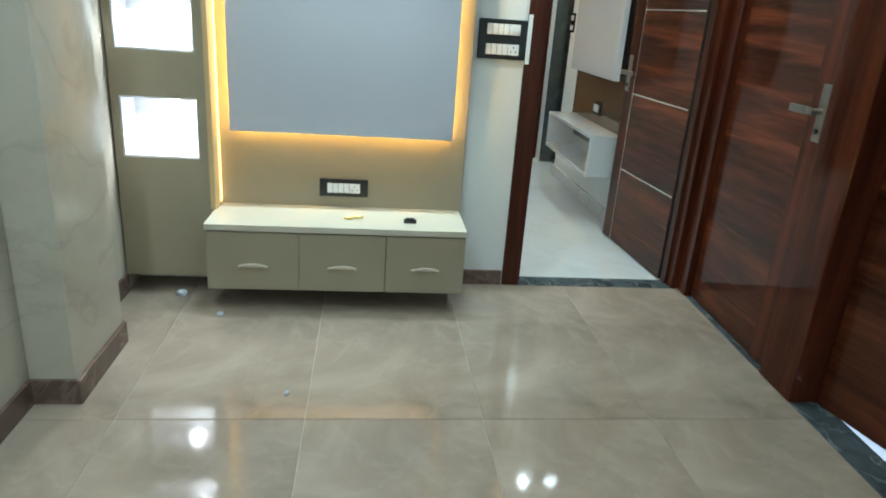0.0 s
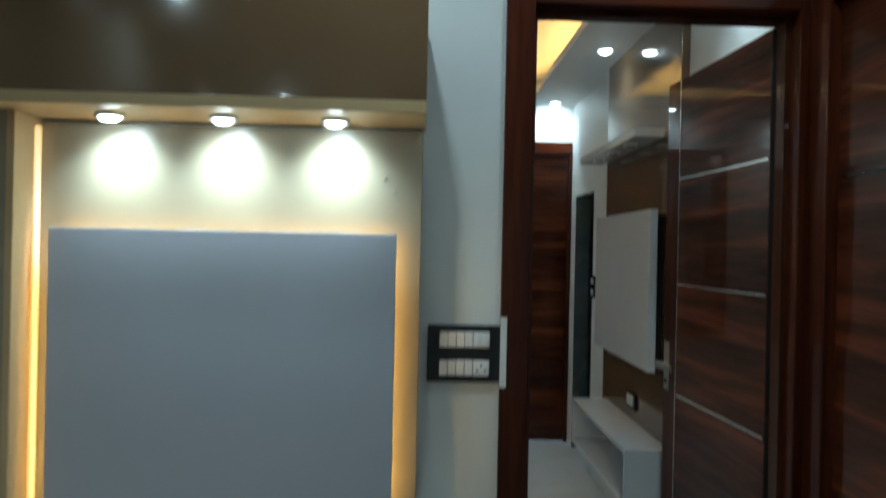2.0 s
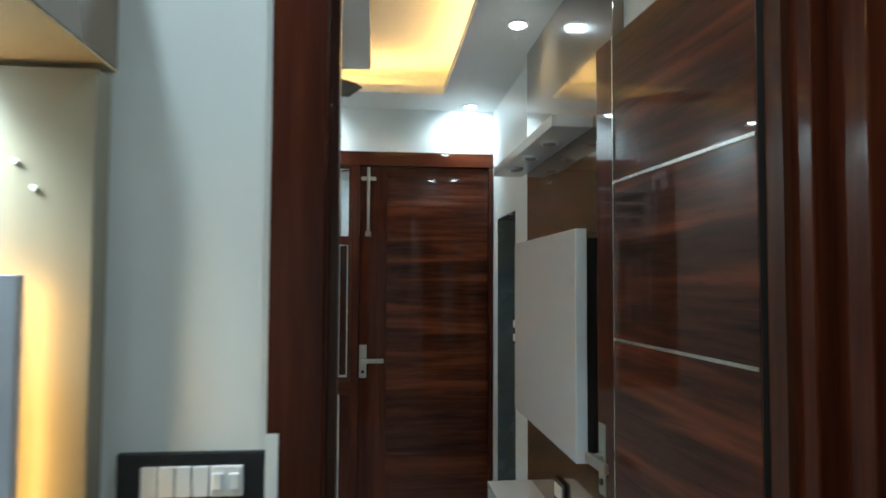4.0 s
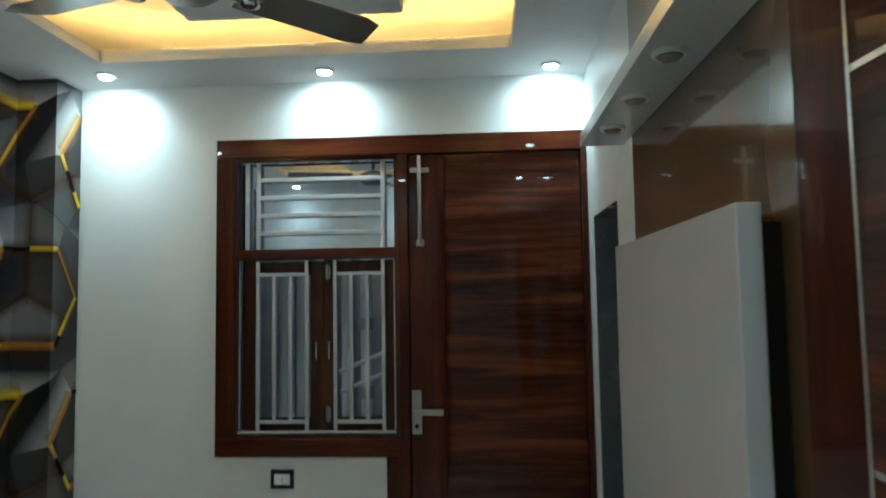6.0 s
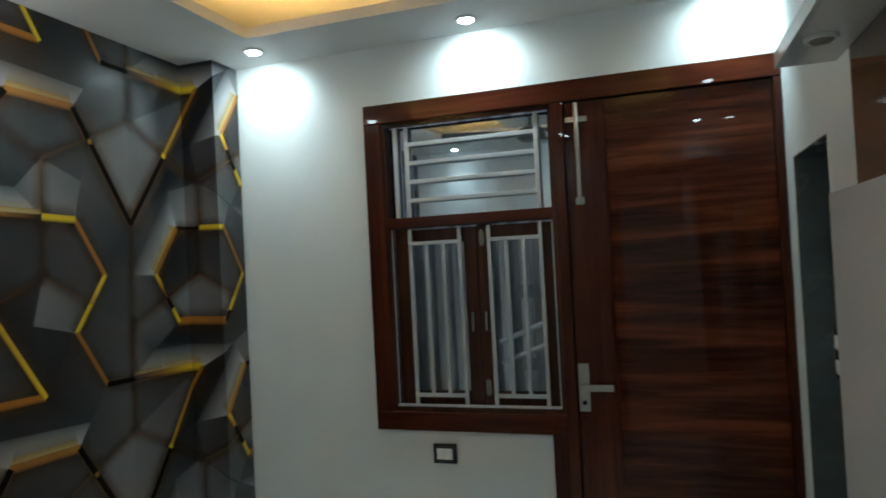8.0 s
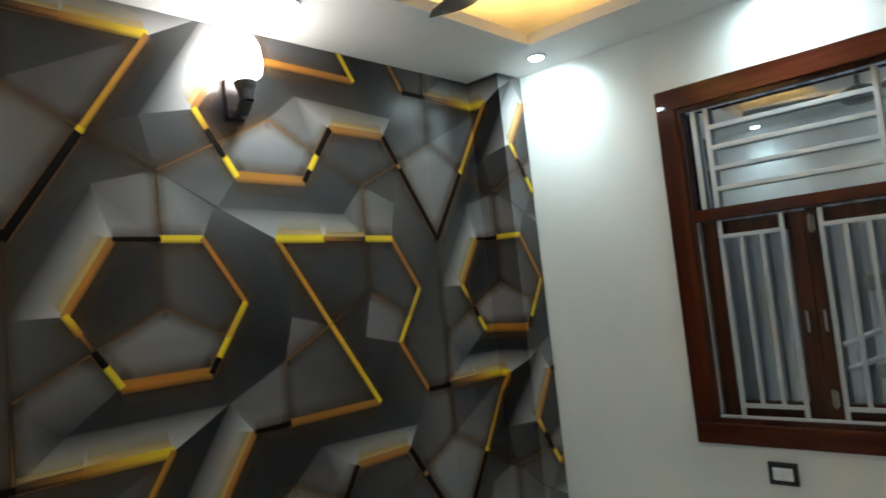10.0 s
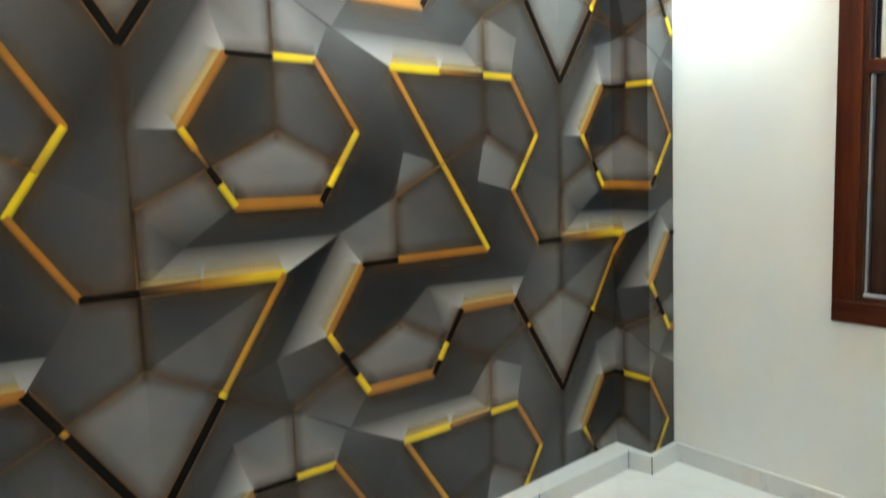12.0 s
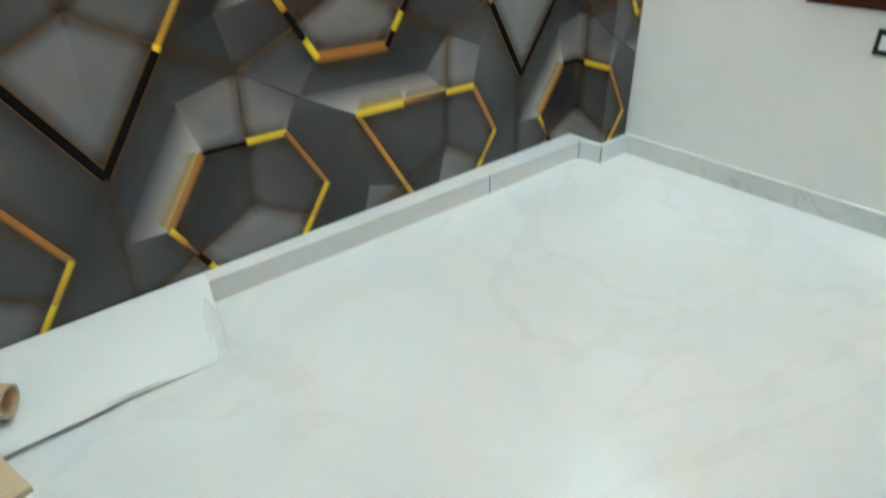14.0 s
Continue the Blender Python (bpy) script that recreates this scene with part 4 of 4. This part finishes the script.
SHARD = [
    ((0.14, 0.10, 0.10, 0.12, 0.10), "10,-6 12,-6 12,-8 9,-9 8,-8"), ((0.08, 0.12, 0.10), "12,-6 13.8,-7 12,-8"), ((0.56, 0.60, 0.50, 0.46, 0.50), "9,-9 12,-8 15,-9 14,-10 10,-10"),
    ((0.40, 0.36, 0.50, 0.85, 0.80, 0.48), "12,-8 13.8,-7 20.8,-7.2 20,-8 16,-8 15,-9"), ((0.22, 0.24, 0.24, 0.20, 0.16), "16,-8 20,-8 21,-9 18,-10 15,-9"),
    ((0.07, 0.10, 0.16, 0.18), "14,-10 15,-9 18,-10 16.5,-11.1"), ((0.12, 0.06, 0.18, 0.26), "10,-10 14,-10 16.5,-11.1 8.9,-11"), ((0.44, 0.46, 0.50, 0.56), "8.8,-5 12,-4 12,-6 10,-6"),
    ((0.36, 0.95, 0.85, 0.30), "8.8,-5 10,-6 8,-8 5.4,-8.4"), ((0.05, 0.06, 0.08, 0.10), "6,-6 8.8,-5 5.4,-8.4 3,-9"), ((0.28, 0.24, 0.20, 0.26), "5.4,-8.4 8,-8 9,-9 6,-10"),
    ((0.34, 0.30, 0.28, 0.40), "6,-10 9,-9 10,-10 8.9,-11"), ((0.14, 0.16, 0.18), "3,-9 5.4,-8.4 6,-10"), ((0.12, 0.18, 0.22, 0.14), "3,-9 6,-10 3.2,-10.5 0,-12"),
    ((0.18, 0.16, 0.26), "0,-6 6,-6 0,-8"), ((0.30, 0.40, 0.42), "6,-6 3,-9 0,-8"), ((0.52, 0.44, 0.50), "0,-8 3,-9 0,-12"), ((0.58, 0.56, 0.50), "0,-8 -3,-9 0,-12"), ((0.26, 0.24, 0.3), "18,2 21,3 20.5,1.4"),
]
INK = {"y": (0.72, 0.53, 0.02), "o": (0.34, 0.14, 0.02), "g": (0.50, 0.29, 0.03), "k": (0.006, 0.005, 0.004), "t": (0.15, 0.075, 0.025), "b": (0.03, 0.018, 0.01)}
# edges: from, to, ink at both ends, width in millimetres
EDGES = [
    "2,-2 4,0 oo 22", "4,0 6,0 kk 12", "6,0 8,0 yy 22", "8,0 10,-2 oo 16", "10,-2 9,-3 yg 20", "9,-3 8.4,-3.6 yy 20", "8.4,-3.6 8,-4 kk 18", "8,-4 4,-4 oo 34", "4,-4 3.4,-3.4 yy 20",
    "3.4,-3.4 3,-3 kk 18", "3,-3 2.5,-2.5 bo 18", "2.5,-2.5 2,-2 oy 20", "6,-2 6,0 bb 5", "6,-2 3,-3 tt 7", "6,-2 9,-3 tt 7", "0,-4 3,-3 tt 8", "0,-4 0,-6 kt 8", "0,-6 0,-8 kb 8", "6,2 6,0 bt 7",
    "0,-6 2.4,-6 ko 18", "2.4,-6 6,-6 oy 30", "6,-6 3,-9 og 18", "3,-9 2.86,-9.14 yy 22", "2.86,-9.14 0,-12 kk 22", "-3,-9 -2.8,-9.2 go 16", "-2.8,-9.2 0,-12 kk 22", "-3,-9 0,-8 tt 7", "3,-9 0,-8 tt 7", "22,-6 24,-6 kk 16", "20,-8 21,-9 kk 22",
    "12,0 15,-3 og 18", "15,-3 18,-6 gy 20", "12,0 15,0 yy 26", "15,0 18,0 ok 16", "18,0 20,0 yy 24", "20,0 22,-2 oo 20", "22,-2 21,-3 yg 18", "21,-3 20,-4 yy 18", "20,-4 22,-6 oo 18",
    "18,-2 18,0 bb 5", "18,-2 21,-3 tt 6", "18,-2 15,-3 bt 8", "12,-6 18,-6 oo 26", "10,-6 12,-6 kk 14", "12,-4 12,-6 tk 7", "12,-4 15,-3 tt 14", "18,2 18,0 tt 12",
    "10,-6 8,-8 oo 20", "8,-8 8.6,-8.6 yo 20", "8.6,-8.6 9.4,-9.4 kk 16", "9.4,-9.4 10,-10 yy 22", "10,-10 14,-10 oo 34", "14,-10 14.4,-9.6 kk 20", "14.4,-9.6 15,-9 yy 22", "15,-9 16,-8 kk 22", "16,-8 20,-8 oo 28",
    "12,-8 9,-9 tt 7", "12,-8 15,-9 tt 9", "21,-9 18,-10 tt 7", "18,-10 15,-9 bb 7", "6,-10 9,-9 tt 9", "6,-10 3,-9 bb 10", "24,-2 24,-4 bb 5", "24,0 24,-2 bb 5",
]


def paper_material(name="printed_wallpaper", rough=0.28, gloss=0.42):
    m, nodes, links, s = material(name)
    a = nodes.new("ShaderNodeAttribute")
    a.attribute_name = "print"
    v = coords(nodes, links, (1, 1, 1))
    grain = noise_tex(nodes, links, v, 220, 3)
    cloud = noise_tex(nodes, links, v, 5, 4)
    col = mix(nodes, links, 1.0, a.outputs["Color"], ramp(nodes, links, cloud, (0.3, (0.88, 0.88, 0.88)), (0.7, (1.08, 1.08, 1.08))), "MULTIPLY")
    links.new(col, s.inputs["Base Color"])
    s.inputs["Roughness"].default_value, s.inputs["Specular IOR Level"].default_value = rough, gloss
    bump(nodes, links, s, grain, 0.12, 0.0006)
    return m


M["paper"] = paper_material()
M["black_ink"] = paper_material("matt_black_print", 0.7, 0.08)


def halo_material():
    """Thin brown ink that fades out beside the gold edges of the print."""
    m, nodes, links, s = material("printed_brown_fade")
    a, clear, blend = nodes.new("ShaderNodeAttribute"), nodes.new("ShaderNodeBsdfTransparent"), nodes.new("ShaderNodeMixShader")
    a.attribute_name = "print"
    links.new(a.outputs["Color"], s.inputs["Base Color"])
    s.inputs["Roughness"].default_value, s.inputs["Specular IOR Level"].default_value = 0.28, 0.42
    links.new(a.outputs["Alpha"], blend.inputs[0])
    links.new(clear.outputs[0], blend.inputs[1])
    links.new(s.outputs[0], blend.inputs[2])
    links.new(blend.outputs[0], nodes["Material Output"].inputs["Surface"])
    return m


M["halo"] = halo_material()


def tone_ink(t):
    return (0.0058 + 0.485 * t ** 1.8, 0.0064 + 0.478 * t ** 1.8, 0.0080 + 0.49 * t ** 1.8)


def grid_point(text):
    i, j = text.split(",")
    return float(i) * GRID_U, float(j) * GRID_V


def print_sheet(bm, layer, corners, inks, over=0.0):
    """One flat patch of print, repeated over the wall and trimmed to its edges later; over: its height above the sheet."""
    for ru in range(-2, 3):
        for rv in range(-2, 3):
            pts = [(u + ru * REPEAT_U, v + rv * REPEAT_V) for u, v in corners]
            pts = [(ORIGIN_U + u + HUNG * v, ORIGIN_V + v - HUNG * u) for u, v in pts]
            if max(p[0] for p in pts) < BED_Y0 or min(p[0] for p in pts) > PAPER_U1 or max(p[1] for p in pts) < 0.08 or min(p[1] for p in pts) > BED_H:
                continue
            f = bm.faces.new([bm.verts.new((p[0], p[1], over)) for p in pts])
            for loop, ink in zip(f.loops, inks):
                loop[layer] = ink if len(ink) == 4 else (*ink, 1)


FOLD_1, FOLD_2 = PIL_Y, PIL_Y + (PIL_X - BED_L)
PAPER_U1 = FOLD_2 + (BED_Y1 - PIL_Y)


def hang(bm, lift):
    """Trims the print to the wall, folds it round the pilaster and stands it upright."""
    for co, no, cut in (((BED_Y0 + 0.001, 0, 0), (-1, 0, 0), True), ((PAPER_U1 - 0.001, 0, 0), (1, 0, 0), True), ((0, 0.082, 0), (0, -1, 0), True), ((0, BED_H - 0.001, 0), (0, 1, 0), True),
                        ((FOLD_1, 0, 0), (1, 0, 0), False), ((FOLD_2, 0, 0), (1, 0, 0), False)):
        bmesh.ops.bisect_plane(bm, geom=bm.verts[:] + bm.edges[:] + bm.faces[:], plane_co=co, plane_no=no, clear_outer=cut)
    for v in bm.verts:
        u, z, out = v.co.x, v.co.y, lift + v.co.z
        if u <= FOLD_1 + 1e-6:
            v.co = (BED_L + out, min(u, FOLD_1 - out), z)
        elif u <= FOLD_2 + 1e-6:
            v.co = (max(BED_L + out, min(BED_L + u - FOLD_1 + out, PIL_X + out)), FOLD_1 - out, z)
        else:
            v.co = (PIL_X + out, FOLD_1 + u - FOLD_2, z)


def printed(name, rows, lift, parent, label="", mat="paper", layers=1):
    bm = bmesh.new()
    layer = bm.loops.layers.float_color.new("print")
    for k, (corners, inks) in enumerate(rows):
        print_sheet(bm, layer, corners, inks, 0.00009 * (k % layers))
    if layers == 1:
        bmesh.ops.remove_doubles(bm, verts=bm.verts[:], dist=0.0008)
    hang(bm, lift)
    data = bpy.data.meshes.new(name)
    bm.to_mesh(data)
    bm.free()
    data.materials.append(M[mat])
    ob = new(name, data)
    ob.parent = parent
    return tagged(ob, label=label, kind="stuff")


wp = thing("wallpaper", "dark grey wallpaper printed with gold edged facets", "wallpaper", (0, 0, 0))
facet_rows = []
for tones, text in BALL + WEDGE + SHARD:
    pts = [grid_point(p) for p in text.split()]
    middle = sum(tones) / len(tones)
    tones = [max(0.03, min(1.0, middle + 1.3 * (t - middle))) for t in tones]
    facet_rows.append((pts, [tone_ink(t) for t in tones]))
ground = [(0, 0), (REPEAT_U, 0), (REPEAT_U, -REPEAT_V), (0, -REPEAT_V)]
printed("backing_sheet", [(ground, [tone_ink(0.16)] * 4)], 0.0012, wp, "dark grey paper ground")
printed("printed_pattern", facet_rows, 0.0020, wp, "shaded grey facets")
line_rows = []
for row in EDGES:
    a, b, inks, width = row.split()
    if "k" in inks and int(width) >= 18:
        p, q = Vector(grid_point(a)), Vector(grid_point(b))
        side = (q - p).normalized()
        across = Vector((-side.y, side.x)) * (int(width) + 11) * 0.0005
        line_rows.append(([tuple(p + across), tuple(q + across), tuple(q - across), tuple(p - across)], [(0.13, 0.06, 0.02)] * 4))
printed("printed_border", line_rows, 0.0034, wp, "brown borders of the black lines", layers=5)
line_rows, black_rows = [], []
for row in EDGES:
    a, b, inks, width = row.split()
    p, q = Vector(grid_point(a)), Vector(grid_point(b))
    side = (q - p).normalized()
    across = Vector((-side.y, side.x)) * int(width) * (0.00034 if inks[0] in "tb" else 0.00056)
    if across.y < -0.0005 or (abs(across.y) <= 0.0005 and across.x > 0):
        across = -across
    p, q = p - side * 0.003, q + side * 0.003
    first, last = INK[inks[0]], INK[inks[1]]
    first_deep, last_deep = (tuple(c * 0.3 for c in ink) for ink in (first, last))
    rows = black_rows if inks == "kk" else line_rows
    # each line is printed as a bevel: an even upper band and a lower band that runs dark
    rows.append(([tuple(p + across), tuple(q + across), tuple(q - across * 0.1), tuple(p - across * 0.1)], [first, last, last, first]))
    rows.append(([tuple(p - across * 0.1), tuple(q - across * 0.1), tuple(q - across), tuple(p - across)], [first, last, last_deep, first_deep]))
printed("printed_gilding", line_rows, 0.0040, wp, "gold edge lines", layers=14)
printed("printed_blacking", black_rows, 0.0055, wp, "black lines between the facets", "black_ink", layers=7)
fade_rows = []
# edges whose outer bevel is printed with a pale gold glow, and the side it lies on
BRIGHT = {"2,-2 4,0": 1, "0,-6 2.4,-6": 1, "2.4,-6 6,-6": 1, "10,-6 8,-8": -1, "12,0 15,0": 1, "15,0 18,0": 1, "16,-8 20,-8": 1}
for row in EDGES:
    a, b, inks, width = row.split()
    p, q = Vector(grid_point(a)), Vector(grid_point(b))
    side = (q - p).normalized()
    across = Vector((-side.y, side.x)) * (0.026 + int(width) * 0.0012)
    brown, strong = (0.135, 0.068, 0.030), 0.5 if inks[0] in "tb" else 0.72
    for way in (1, -1):
        ink, depth, reach, taper = brown, strong, across, 0.0
        if BRIGHT.get(a + " " + b) == way:
            ink, depth, reach, taper = (0.62, 0.44, 0.16), 0.85, across * 1.25, 0.02 if a != "0,-6" else 0.0
        fade_rows.append(([tuple(p), tuple(q), tuple(q + way * reach - side * taper), tuple(p + way * reach + side * taper)], [(*ink, depth), (*ink, depth), (*ink, 0), (*ink, 0)]))
printed("printed_toning", fade_rows, 0.0026, wp, "brown fades beside the gold lines", "halo", layers=7)

# ---- living room floor tiles, laid last ----
floor = setting("floor_living", boxes((WALL_X, 0.785, LIV_Y0, 0.0, -0.06, -0.002)), M["grout"], "polished beige marble tile floor", "floor")
TW, TL = 0.545, 1.09
data = mesh_of("tile", boxes((-TW / 2 + 0.001, TW / 2 - 0.001, -TL / 2 + 0.001, TL / 2 - 0.001, -0.01, 0.0), bevel=0.0006), M["floor_tile"])
for i in range(-3, 3):
    for j in range(4):
        x0, x1 = max(WALL_X, -0.335 + TW * i), min(0.7845, -0.335 + TW * (i + 1))
        y1, y0 = -TL * j, -TL * (j + 1)
        if x1 - x0 < 0.02:
            continue
        if x1 - x0 > TW - 0.01:
            t = new("tile", data)
            t.location = ((x0 + x1) / 2, (y0 + y1) / 2, 0)
        else:
            t = new("tile", mesh_of("tile", boxes(((x0 - x1) / 2 + 0.001, (x1 - x0) / 2 - 0.001, -TL / 2 + 0.001, TL / 2 - 0.001, -0.01, 0.0), bevel=0.0006), M["floor_tile"]))
            t.location = ((x0 + x1) / 2, (y0 + y1) / 2, 0)
        t.parent = floor
